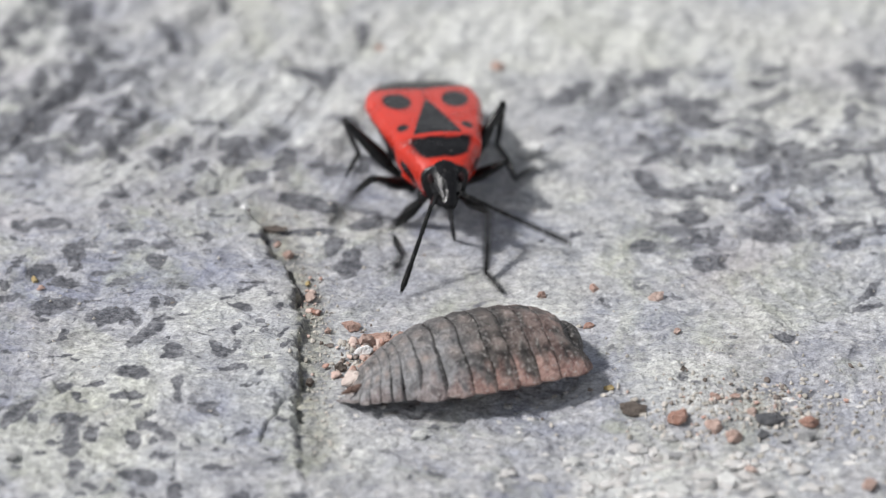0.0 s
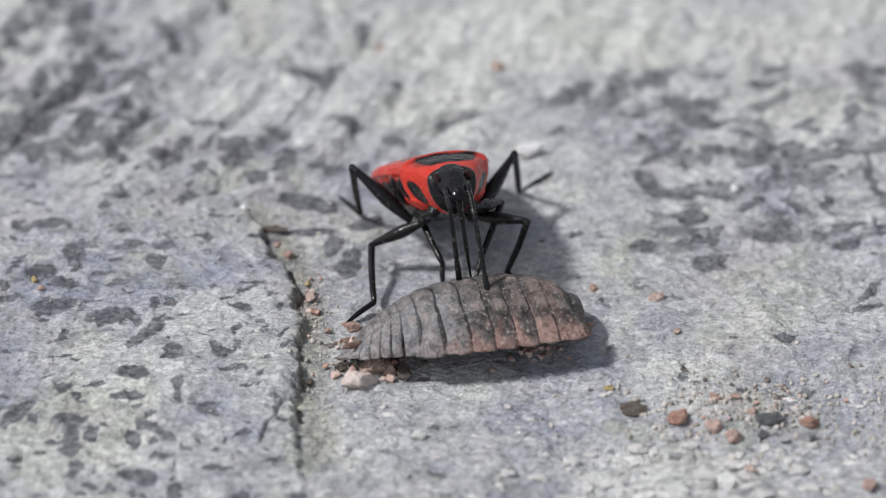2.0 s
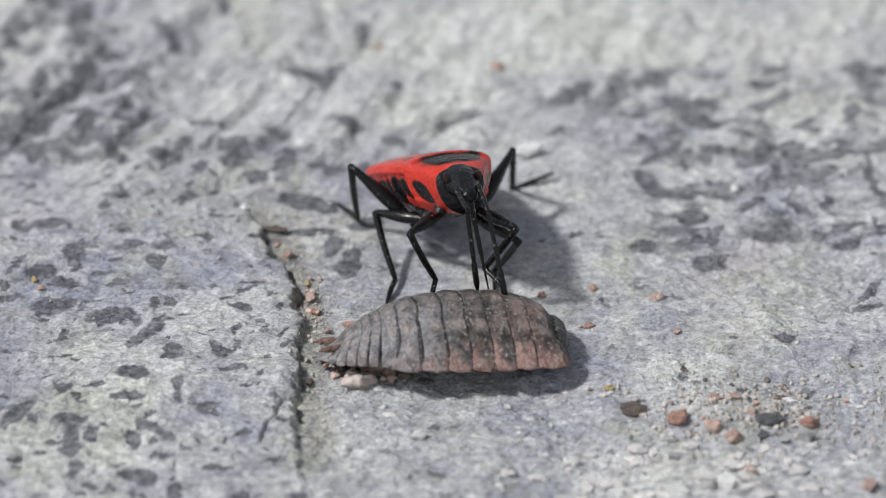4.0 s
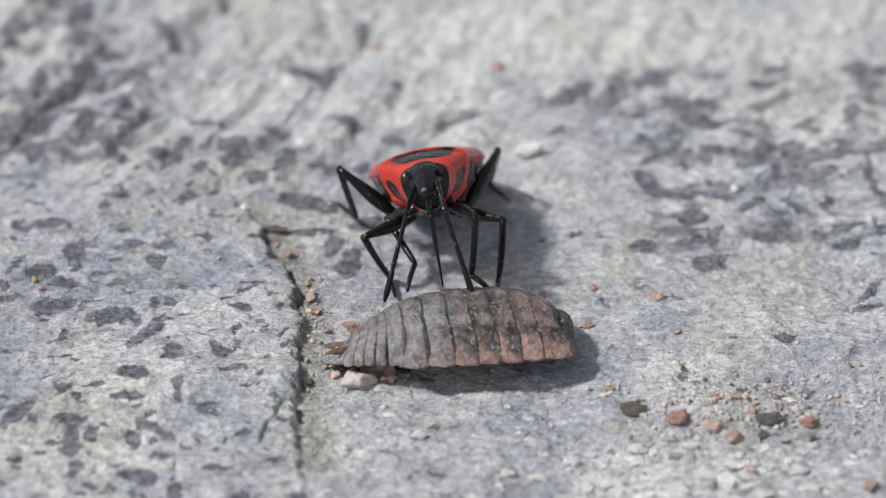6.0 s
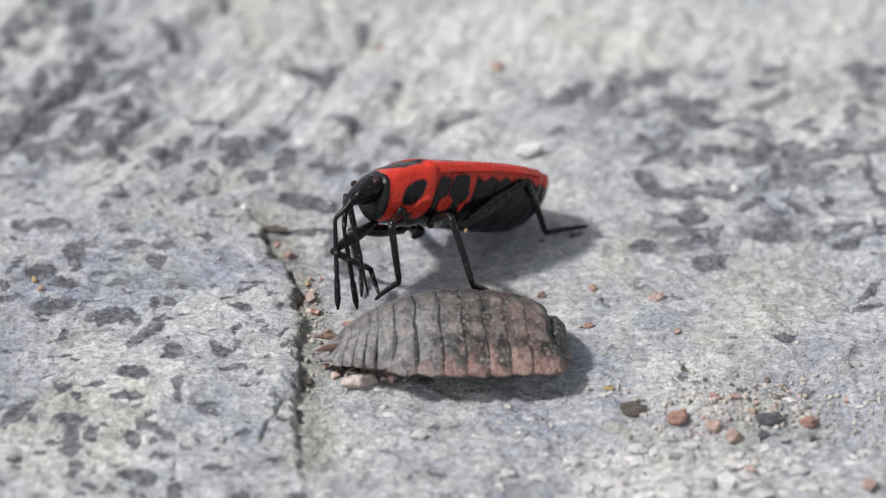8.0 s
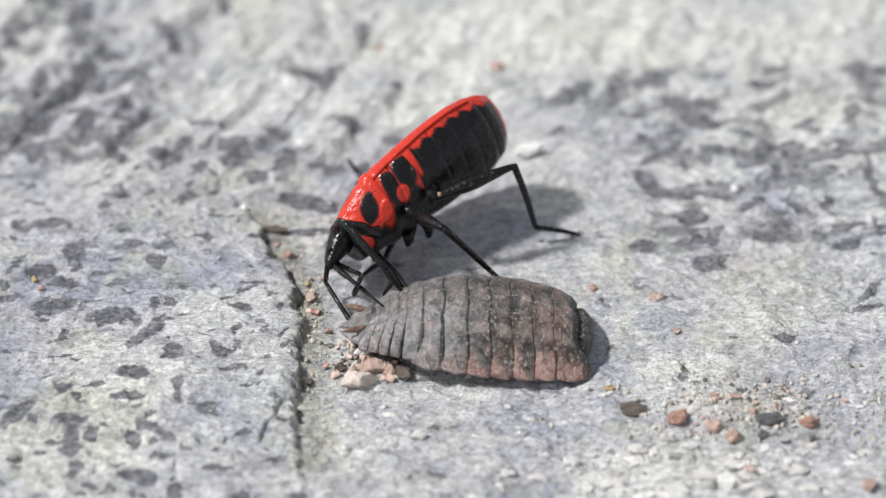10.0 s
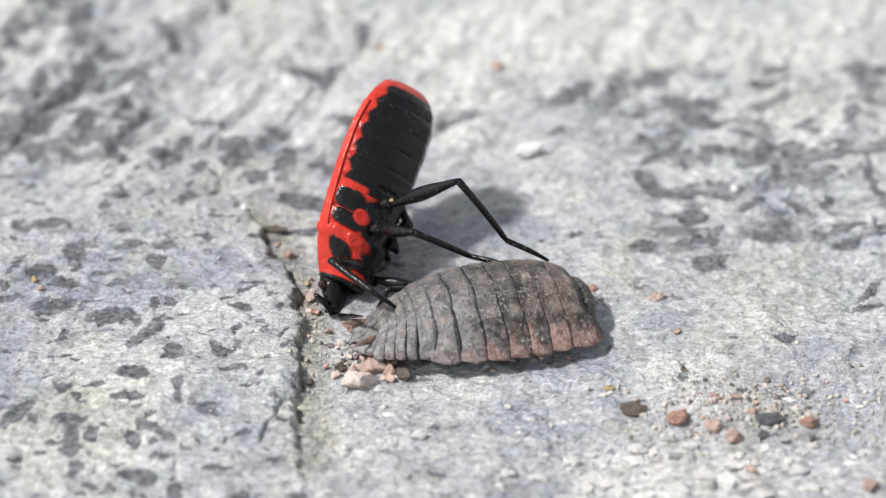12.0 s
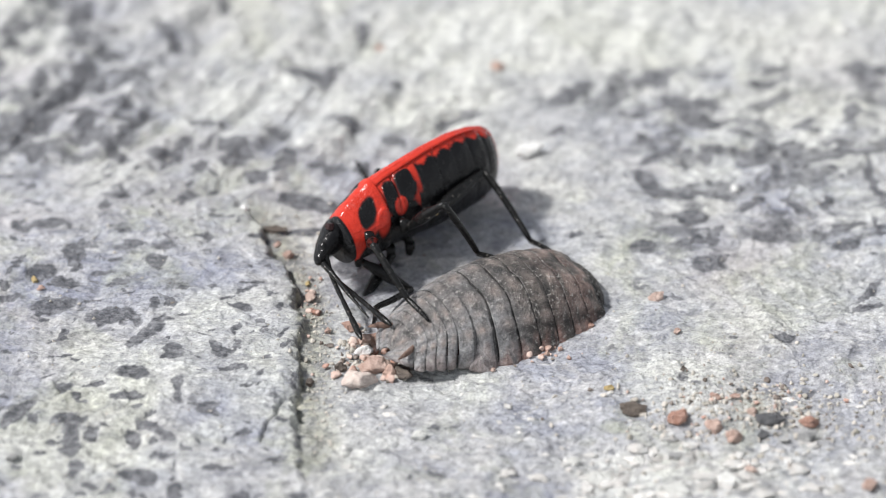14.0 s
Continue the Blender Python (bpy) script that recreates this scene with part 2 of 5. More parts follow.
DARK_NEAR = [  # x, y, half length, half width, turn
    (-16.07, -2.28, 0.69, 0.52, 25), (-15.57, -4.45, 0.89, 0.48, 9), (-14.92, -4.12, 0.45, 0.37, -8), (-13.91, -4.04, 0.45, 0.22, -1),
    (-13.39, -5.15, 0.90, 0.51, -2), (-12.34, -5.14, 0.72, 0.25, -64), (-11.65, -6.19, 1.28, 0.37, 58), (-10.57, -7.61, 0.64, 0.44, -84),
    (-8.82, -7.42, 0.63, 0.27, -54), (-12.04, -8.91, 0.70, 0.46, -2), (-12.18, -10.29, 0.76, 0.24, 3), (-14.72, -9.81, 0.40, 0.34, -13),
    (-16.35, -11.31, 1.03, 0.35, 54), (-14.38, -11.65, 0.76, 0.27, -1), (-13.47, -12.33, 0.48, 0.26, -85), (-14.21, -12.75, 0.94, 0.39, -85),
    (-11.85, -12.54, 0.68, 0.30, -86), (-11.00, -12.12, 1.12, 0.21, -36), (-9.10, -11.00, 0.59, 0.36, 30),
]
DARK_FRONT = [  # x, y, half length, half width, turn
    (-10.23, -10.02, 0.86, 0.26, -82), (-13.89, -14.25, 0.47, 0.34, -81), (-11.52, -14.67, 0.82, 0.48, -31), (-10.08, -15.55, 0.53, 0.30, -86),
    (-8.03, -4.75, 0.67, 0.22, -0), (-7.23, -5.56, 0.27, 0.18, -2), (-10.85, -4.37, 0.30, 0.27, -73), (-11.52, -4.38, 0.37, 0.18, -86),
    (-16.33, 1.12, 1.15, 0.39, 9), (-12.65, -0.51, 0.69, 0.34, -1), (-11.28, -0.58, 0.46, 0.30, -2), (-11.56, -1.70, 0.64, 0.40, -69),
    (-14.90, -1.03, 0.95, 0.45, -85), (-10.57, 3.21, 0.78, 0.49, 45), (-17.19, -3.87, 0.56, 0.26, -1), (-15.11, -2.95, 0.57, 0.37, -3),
    # first of these: shade along a shallow dip, painted as a dark streak
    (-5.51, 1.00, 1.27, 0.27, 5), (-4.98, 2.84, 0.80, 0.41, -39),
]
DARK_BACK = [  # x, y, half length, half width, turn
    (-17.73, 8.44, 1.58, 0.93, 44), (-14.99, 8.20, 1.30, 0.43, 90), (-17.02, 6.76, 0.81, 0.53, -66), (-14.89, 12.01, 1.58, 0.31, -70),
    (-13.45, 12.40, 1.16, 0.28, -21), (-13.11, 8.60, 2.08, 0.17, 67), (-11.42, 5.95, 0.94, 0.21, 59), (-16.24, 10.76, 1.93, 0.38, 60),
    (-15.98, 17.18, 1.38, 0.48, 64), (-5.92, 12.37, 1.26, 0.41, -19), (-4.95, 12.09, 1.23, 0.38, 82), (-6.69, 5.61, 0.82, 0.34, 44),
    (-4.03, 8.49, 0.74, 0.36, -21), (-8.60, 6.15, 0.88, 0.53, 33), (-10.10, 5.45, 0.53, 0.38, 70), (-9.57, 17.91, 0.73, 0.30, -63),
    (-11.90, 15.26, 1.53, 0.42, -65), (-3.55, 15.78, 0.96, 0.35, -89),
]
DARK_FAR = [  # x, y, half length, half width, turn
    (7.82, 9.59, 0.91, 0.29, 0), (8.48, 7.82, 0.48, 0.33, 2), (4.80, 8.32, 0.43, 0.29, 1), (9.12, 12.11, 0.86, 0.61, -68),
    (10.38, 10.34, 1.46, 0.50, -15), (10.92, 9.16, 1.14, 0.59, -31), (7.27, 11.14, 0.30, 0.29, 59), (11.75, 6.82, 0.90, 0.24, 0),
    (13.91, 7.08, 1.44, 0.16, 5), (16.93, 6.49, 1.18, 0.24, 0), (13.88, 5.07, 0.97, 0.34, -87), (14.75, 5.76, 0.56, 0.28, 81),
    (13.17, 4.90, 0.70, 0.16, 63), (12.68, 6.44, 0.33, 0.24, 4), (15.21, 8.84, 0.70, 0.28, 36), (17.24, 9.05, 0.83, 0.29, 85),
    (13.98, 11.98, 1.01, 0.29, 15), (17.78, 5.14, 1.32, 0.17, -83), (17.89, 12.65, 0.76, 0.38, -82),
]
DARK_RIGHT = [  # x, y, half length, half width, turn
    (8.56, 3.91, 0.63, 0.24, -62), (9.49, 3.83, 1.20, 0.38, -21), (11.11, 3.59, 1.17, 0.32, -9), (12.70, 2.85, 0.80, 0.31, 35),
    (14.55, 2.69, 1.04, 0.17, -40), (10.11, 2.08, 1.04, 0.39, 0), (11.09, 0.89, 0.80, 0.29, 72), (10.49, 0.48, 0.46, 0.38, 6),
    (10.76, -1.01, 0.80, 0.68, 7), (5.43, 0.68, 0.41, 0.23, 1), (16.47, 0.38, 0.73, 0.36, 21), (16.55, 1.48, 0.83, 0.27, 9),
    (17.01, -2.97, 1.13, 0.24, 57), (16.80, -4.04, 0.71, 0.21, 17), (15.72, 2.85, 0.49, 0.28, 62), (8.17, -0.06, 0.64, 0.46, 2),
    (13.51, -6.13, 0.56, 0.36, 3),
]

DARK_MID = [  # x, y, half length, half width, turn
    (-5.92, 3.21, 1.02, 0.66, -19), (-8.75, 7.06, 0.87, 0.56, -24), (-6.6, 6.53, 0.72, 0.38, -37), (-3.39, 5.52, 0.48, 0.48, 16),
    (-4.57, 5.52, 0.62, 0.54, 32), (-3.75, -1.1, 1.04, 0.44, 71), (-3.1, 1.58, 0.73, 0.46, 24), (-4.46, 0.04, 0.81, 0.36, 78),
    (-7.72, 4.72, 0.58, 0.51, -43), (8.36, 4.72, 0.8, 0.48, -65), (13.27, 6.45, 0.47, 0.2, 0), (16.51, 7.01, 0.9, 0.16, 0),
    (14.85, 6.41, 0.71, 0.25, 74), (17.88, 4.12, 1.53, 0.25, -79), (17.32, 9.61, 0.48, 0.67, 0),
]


def ground_sheet():
    def axis(lo, hi, n):
        fine = np.linspace(lo, hi, n)
        out = 1.35 ** np.arange(1, 46) * 0.35
        out = out[out < 6.0e5]
        return np.concatenate([lo - out[::-1], fine, hi + out])

    ax, ay = axis(-22, 22, 600), axis(-19, 24, 600)
    x, y = np.meshgrid(ax, ay, indexing="ij")
    z = ground_height(x, y)
    wx = x + 0.60 * (fbm(x, y, 2.0, 5, 41, 0.7) - 0.5)
    wy = y + 0.60 * (fbm(x, y, 2.0, 5, 57, 0.7) - 0.5)
    dark = np.zeros_like(x)
    rng = np.random.default_rng(4)
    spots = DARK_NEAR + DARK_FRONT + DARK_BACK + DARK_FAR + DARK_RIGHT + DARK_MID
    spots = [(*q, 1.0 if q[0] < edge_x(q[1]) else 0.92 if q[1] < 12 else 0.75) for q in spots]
    for _ in range(1500):
        px, py = rng.uniform(-22, 22), rng.uniform(-19, 24)
        left = px < edge_x(py)
        if not left and (rng.random() < (0.35 if px > 6 and py > 0 else 0.75) or py > 13):
            continue
        s = rng.uniform(0.05, 0.18) if py < 6 else rng.uniform(0.2, 0.5)
        spots.append((px, py, s * rng.uniform(1.3, 3.4), s, rng.normal(10, 40), rng.uniform(0.75, 1.05) * (1 if py < 5 else 0.7) if left else rng.uniform(0.35, 0.75)))
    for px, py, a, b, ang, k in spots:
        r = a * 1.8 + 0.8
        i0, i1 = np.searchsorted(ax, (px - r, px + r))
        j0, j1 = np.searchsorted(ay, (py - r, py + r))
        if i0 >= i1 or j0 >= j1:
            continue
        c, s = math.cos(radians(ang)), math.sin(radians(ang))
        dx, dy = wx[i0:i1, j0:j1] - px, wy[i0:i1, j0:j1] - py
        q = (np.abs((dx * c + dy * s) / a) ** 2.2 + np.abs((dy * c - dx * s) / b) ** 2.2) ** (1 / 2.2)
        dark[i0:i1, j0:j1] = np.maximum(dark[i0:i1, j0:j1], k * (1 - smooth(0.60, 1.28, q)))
    folds = fbm((x * 0.9 - y * 0.45) * 0.95, (x * 0.45 + y * 0.9) * 0.24, 1.0, 4, 31)
    # shade in the hollows of the folded relief, painted into the dark mask
    dark = np.maximum(dark, 0.32 * smooth(0.44, 0.34, folds) * smooth(2, 8, y) * (1 - smooth(-8, -1, x)))
    cloud = smooth(0.50, 0.66, fbm(x * 0.75, y * 1.6, 0.62, 5, 45, 0.62))
    zone = np.maximum(smooth(6, 9, x) * smooth(-4, 1, y) * (1 - smooth(10, 14, y)), 0.55 * (1 - smooth(-1, 1, x - edge_x(y))))
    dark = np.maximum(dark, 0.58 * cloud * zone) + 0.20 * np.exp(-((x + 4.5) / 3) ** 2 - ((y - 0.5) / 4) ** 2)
    side = x - edge_x(y)
    soil = np.exp(-((side - 0.55) / 0.8) ** 2) * smooth(-18, -10, y) * (1 - smooth(0, 5, y)) * (0.35 + 0.9 * fbm(x, y, 1.3, 4, 71))
    soil = np.maximum(soil, np.exp(-((side - 0.1) / 0.14) ** 2) * smooth(-14, -10, y) * (1 - smooth(-1, 3, y)))
    pale = smooth(0.50, 0.75, fbm(x, y, 0.22, 5, 83)) * 0.6 + 0.4 * smooth(3, 14, y) * fbm(x, y, 0.5, 4, 87) + 0.85 * np.exp(-((x - 6) / 10) ** 2 - ((y - 15.5) / 4.0) ** 2) + 0.35 * np.exp(-((x - 6) / 3.5) ** 2 - ((y - 0.5) / 4.5) ** 2) + 0.8 * np.exp(-((x - 9) / 6) ** 2 - ((y + 14.6) / 1.7) ** 2) * smooth(0.38, 0.62, fbm(x, y, 0.9, 4, 95))
    z = z - 0.018 * dark * (np.abs(x) < 22)
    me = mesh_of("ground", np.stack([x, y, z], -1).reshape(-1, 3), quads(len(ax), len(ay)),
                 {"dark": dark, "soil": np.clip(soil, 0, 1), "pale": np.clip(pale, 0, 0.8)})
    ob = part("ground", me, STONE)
    return tagged(ob, "rough grey weathered stone slab with dark flecks and cracks", "stone ground", kind="structure")


ground_sheet()


def z_at(x, y):
    return float(ground_height(np.array([x]), np.array([y]))[0])


# ---- loose grains ----
def lump(seed, rough=0.28, sub=3):
    bm = bmesh.new()
    bmesh.ops.create_icosphere(bm, subdivisions=sub, radius=1.0)
    r = random.Random(seed)
    off = Vector((r.uniform(-50, 50), r.uniform(-50, 50), r.uniform(-50, 50)))
    cuts = [(Vector((r.gauss(0, 1), r.gauss(0, 1), r.gauss(0, 1))).normalized(), r.uniform(0.42, 0.82)) for _ in range(12)]
    for v in bm.verts:
        c = v.co.copy()
        for nrm, d in cuts:
            e = c.dot(nrm) - d
            if e > 0:
                c -= nrm * e * 0.95
        v.co = c * (1 + rough * noise.noise(c * 1.6 + off) + 0.5 * rough * noise.noise(c * 4.5 + off) + 0.3 * rough * noise.noise(c * 11 + off))
    verts = np.array([v.co for v in bm.verts])
    faces = np.array([[v.index for v in f.verts] for f in bm.faces])
    bm.free()
    return verts, faces


def pebble(x, y, rx, ry, rz, material, colour, seed, turn=None):
    v, f = lump(seed, 0.26, 4)
    a = random.Random(seed + 99).uniform(-0.5, 0.5) if turn is None else radians(turn)
    v = v @ np.array([[math.cos(a), math.sin(a), 0], [-math.sin(a), math.cos(a), 0], [0, 0, 1]])
    v = v * np.array([rx, ry, rz])
    ob = part("pebble", mesh_of("pebble", v, f), material)
    ob.location = (x * MM, y * MM, (z_at(x, y) + rz * (0.12 if material is CHALK else 0.65 if material is WHITE else 0.42)) * MM)
    size = "coarse" if rx > 0.5 else "small" if rx > 0.3 else "tiny"
    return tagged(ob, "%s %s grain of stone lying on the slab" % (size, colour), "pebble", "grains on the slab")


pebble(9.05, -11.03, 0.46, 0.41, 0.37, RUST, "rust-red", 1)
pebble(10.42, -11.79, 0.41, 0.37, 0.32, PINK, "pale pink", 2)
pebble(11.10, -12.46, 0.37, 0.33, 0.30, PINK, "pale pink", 3)
pebble(7.29, -10.55, 0.60, 0.45, 0.30, BROWN, "dark brown", 4)
pebble(12.72, -11.36, 0.80, 0.36, 0.28, SLATE, "dark slate", 5, 4)
pebble(12.24, -12.24, 0.23, 0.23, 0.23, SLATE, "dark slate", 6)
pebble(14.07, -11.41, 0.46, 0.38, 0.30, RUST, "rust-red", 7)
pebble(13.86, -12.27, 0.51, 0.46, 0.41, GREY, "light grey", 8)
pebble(11.93, -10.87, 0.23, 0.23, 0.23, PINK, "pale pink", 9)
pebble(10.51, -9.99, 0.27, 0.21, 0.16, PINK, "pale pink", 10)
pebble(11.28, -9.96, 0.23, 0.20, 0.16, PINK, "pale pink", 11)
pebble(6.45, -9.26, 0.20, 0.17, 0.14, YELLOW, "yellow-orange", 12)
pebble(6.04, -2.93, 0.27, 0.22, 0.18, RUST, "rust-red", 13)
pebble(8.56, -3.42, 0.39, 0.33, 0.28, PINK, "pale pink", 14)
pebble(5.73, -5.28, 0.27, 0.21, 0.14, RUST, "rust-red", 15)
pebble(9.24, -5.83, 0.18, 0.18, 0.18, PINK, "pale pink", 16)
pebble(3.97, -3.40, 0.23, 0.21, 0.18, PINK, "pale pink", 17)
pebble(16.05, -15.31, 0.37, 0.36, 0.34, PINK, "pale pink", 18)
pebble(-16.37, -2.70, 0.20, 0.17, 0.14, YELLOW, "yellow-orange", 19)
pebble(-16.09, -3.37, 0.23, 0.18, 0.12, RUST, "rust-red", 20)
pebble(-6.31, -0.69, 0.27, 0.25, 0.23, PINK, "pale pink", 21)
pebble(-6.75, 0.12, 0.16, 0.16, 0.16, PINK, "pale pink", 22)
pebble(-7.05, 0.95, 0.72, 0.24, 0.22, BROWN, "dark brown", 23, -48)
pebble(-8.16, 2.31, 0.23, 0.23, 0.23, WHITE, "whitish", 24)
pebble(-5.42, -2.59, 0.14, 0.14, 0.14, YELLOW, "yellow-orange", 25)
pebble(-5.32, -3.63, 0.27, 0.27, 0.27, PINK, "pale pink", 26)
pebble(-5.03, -4.44, 0.23, 0.20, 0.16, RUST, "rust-red", 27)
pebble(3.69, 6.71, 0.60, 0.48, 0.50, WHITE, "whitish", 28)
pebble(2.28, 12.48, 0.41, 0.31, 0.21, RUST, "rust-red", 29)
pebble(-2.76, 15.01, 0.23, 0.20, 0.16, RUST, "rust-red", 30)
pebble(12.06, 3.96, 0.20, 0.18, 0.16, WHITE, "whitish", 31)
pebble(8.95, -13.42, 0.41, 0.32, 0.23, GREY, "light grey", 32)
pebble(5.92, -14.20, 0.78, 0.54, 0.30, CHALK, "pale chalky", 33)
pebble(7.45, -13.41, 0.46, 0.32, 0.18, CHALK, "pale chalky", 34)
pebble(10.80, -14.80, 0.60, 0.41, 0.23, CHALK, "pale chalky", 35)
pebble(8.86, -15.29, 0.74, 0.49, 0.25, CHALK, "pale chalky", 36)
pebble(11.68, -14.38, 0.27, 0.22, 0.18, PINK, "pale pink", 37)
pebble(4.97, -13.45, 0.37, 0.29, 0.21, CHALK, "pale chalky", 38)
pebble(8.95, -13.25, 0.41, 0.32, 0.23, CHALK, "pale chalky", 39)
pebble(6.95, -15.20, 0.46, 0.36, 0.25, CHALK, "pale chalky", 40)
pebble(-0.95, -12.15, 0.37, 0.29, 0.21, CHALK, "pale chalky", 41)
pebble(9.76, -12.27, 0.20, 0.18, 0.16, CHALK, "pale chalky", 42)
pebble(-5.21, -8.91, 0.20, 0.20, 0.20, BROWN, "dark brown", 43)
pebble(-16.37, -13.83, 0.27, 0.27, 0.27, GREY, "light grey", 44)
pebble(12.97, -12.67, 0.23, 0.20, 0.16, GREY, "light grey", 45)
pebble(9.40, -8.26, 0.16, 0.14, 0.12, BROWN, "dark brown", 46)
pebble(10.17, -9.02, 0.12, 0.12, 0.12, BROWN, "dark brown", 47)
pebble(17.39, 15.83, 0.40, 0.36, 0.20, CHALK, "pale chalky", 48)
pebble(-3.34, -9.09, 0.78, 0.58, 0.44, PALE, "pale pink", 49)
pebble(-2.63, -7.89, 0.66, 0.60, 0.52, PINK, "pale pink", 50)
pebble(-1.80, -6.53, 0.64, 0.55, 0.46, RUST, "rust-red", 51)
pebble(-3.09, -6.37, 0.41, 0.41, 0.41, PINK, "pale pink", 52)
pebble(-1.52, -8.33, 0.51, 0.41, 0.32, BROWN, "dark brown", 53)
pebble(-3.62, -5.32, 0.41, 0.34, 0.28, RUST, "rust-red", 54)
pebble(-4.00, -8.06, 0.27, 0.25, 0.23, BROWN, "dark brown", 55)
pebble(-2.07, -8.39, 0.40, 0.34, 0.30, RUST, "rust-red", 56)
pebble(-2.50, -6.08, 0.64, 0.45, 0.25, RUST, "rust-red", 57)
pebble(-3.15, -7.08, 0.41, 0.36, 0.30, WHITE, "whitish", 58)
pebble(-4.56, -5.68, 0.20, 0.18, 0.16, PINK, "pale pink", 59)
pebble(-4.43, -6.48, 0.18, 0.15, 0.12, DEBRIS, "dull beige", 60)
pebble(2.68, -7.32, 0.21, 0.18, 0.14, PINK, "pale pink", 61)
pebble(3.58, -6.86, 0.25, 0.21, 0.16, PINK, "pale pink", 62)
pebble(4.09, -6.97, 0.16, 0.13, 0.10, PINK, "pale pink", 63)
pebble(1.94, -8.05, 0.12, 0.12, 0.12, PINK, "pale pink", 64)


def grit():
    rng = np.random.default_rng(9)
    shapes = [lump(200 + k, 0.75, 2) for k in range(8)]
    vs, fs, base = [], [], 0
    spots = []
    for _ in range(260):
        y = rng.uniform(-13, 3)
        spots.append((edge_x(y) + 0.5 + abs(rng.normal(0, 0.7)), y, rng.uniform(0.02, 0.09)))
    for _ in range(620):
        spots.append((12.5 + rng.normal(0, 3.2), -10.6 + rng.normal(0, 2.4), 0.02 + 0.13 * rng.random() ** 3))
    for _ in range(520):
        spots.append((11.6 + rng.normal(0, 1.9), -10.7 + rng.normal(0, 0.95), 0.025 + 0.12 * rng.random() ** 2))
    for _ in range(140):
        spots.append((-2.6 + rng.normal(0, 1.1), -7.0 + rng.normal(0, 0.8), rng.uniform(0.04, 0.16)))
    for _ in range(500):
        spots.append((rng.uniform(-20, 20), rng.uniform(-17, 10), rng.uniform(0.02, 0.08)))
    for x, y, r in spots:
        v, f = shapes[rng.integers(8)]
        vs.append(v * r * rng.uniform(0.35, 1.4, 3) + np.array([x, y, z_at(x, y) + r * 0.15]))
        fs.append(f + base)
        base += len(v)
    me = mesh_of("grit", np.concatenate(vs), np.concatenate(fs), smooth=False)
    tagged(part("grit", me, DEBRIS), "fine beige and grey grit scattered over stone", "grit", kind="stuff")


grit()


def crumbs():
    rng = np.random.default_rng(21)
    shapes = [lump(240 + k, 0.45, 2) for k in range(8)]
    vs, fs, base = [], [], 0
    spots = [(-2.9 + rng.normal(0, 0.75), -7.4 + rng.normal(0, 0.75), rng.uniform(0.05, 0.24)) for _ in range(70)]
    spots += [(-5.2 + rng.normal(0, 0.22), -3.5 + rng.normal(0, 0.9), rng.uniform(0.04, 0.16)) for _ in range(26)]
    spots += [(3.6 + rng.normal(0, 0.8), -6.9 + rng.normal(0, 0.35), rng.uniform(0.04, 0.18)) for _ in range(30)]
    spots += [(11.5 + rng.normal(0, 1.8), -10.3 + rng.normal(0, 0.9), rng.uniform(0.04, 0.14)) for _ in range(50)]
    for x, y, r in spots:
        v, f = shapes[rng.integers(8)]
        vs.append(v * r * rng.uniform(0.6, 1.2, 3) + np.array([x, y, z_at(x, y) + r * rng.uniform(0.3, 0.9)]))
        fs.append(f + base)
        base += len(v)
    me = mesh_of("crumbs", np.concatenate(vs), np.concatenate(fs))
    tagged(part("crumbs", me, CRUMB), "heap of crumbled pink and rust stone grains", "crumbs", kind="stuff")


crumbs()


def chalk_flakes():
    """Low pale scales that peel from the slab."""
    rng = np.random.default_rng(33)
    shapes = [lump(270 + k, 0.7, 3) for k in range(8)]
    vs, fs, base = [], [], 0
    spots = [(8.5 + rng.normal(0, 3.6), -14.5 + rng.normal(0, 1.1), 0.08 + 0.42 * rng.random() ** 2.5) for _ in range(190)]
    spots += [(rng.uniform(-4, 17), rng.uniform(-17, -9), 0.05 + 0.2 * rng.random() ** 3) for _ in range(160)]
    for x, y, r in spots:
        v, f = shapes[rng.integers(8)]
        a = rng.uniform(0, 2 * math.pi)
        w = v @ np.array([[math.cos(a), math.sin(a), 0], [-math.sin(a), math.cos(a), 0], [0, 0, 1]])
        vs.append(w * r * np.array([rng.uniform(0.8, 1.5), rng.uniform(0.6, 1.0), rng.uniform(0.18, 0.4)]) + np.array([x, y, z_at(x, y) + r * 0.02]))
        fs.append(f + base)
        base += len(v)
    me = mesh_of("chalk_flakes", np.concatenate(vs), np.concatenate(fs))
    tagged(part("chalk_flakes", me, FLAKES), "pale chalky scales peeling from the stone", "stone flakes", kind="stuff")


chalk_flakes()


# ---- the dead woodlouse ----
LL = np.array([-5.1, -4.6, -4.2, -3.4, -2.5, -1.8, -0.8, 0.5, 2.0, 3.2, 4.1, 4.7, 5.1])
LW = np.array([0.22, 1.00, 1.40, 1.70, 1.95, 2.25, 2.42, 2.55, 2.50, 2.40, 2.22, 1.90, 1.10])
LH = np.array([0.12, 0.62, 1.05, 1.55, 1.98, 2.22, 2.38, 2.46, 2.42, 2.22, 1.88, 1.40, 0.75])


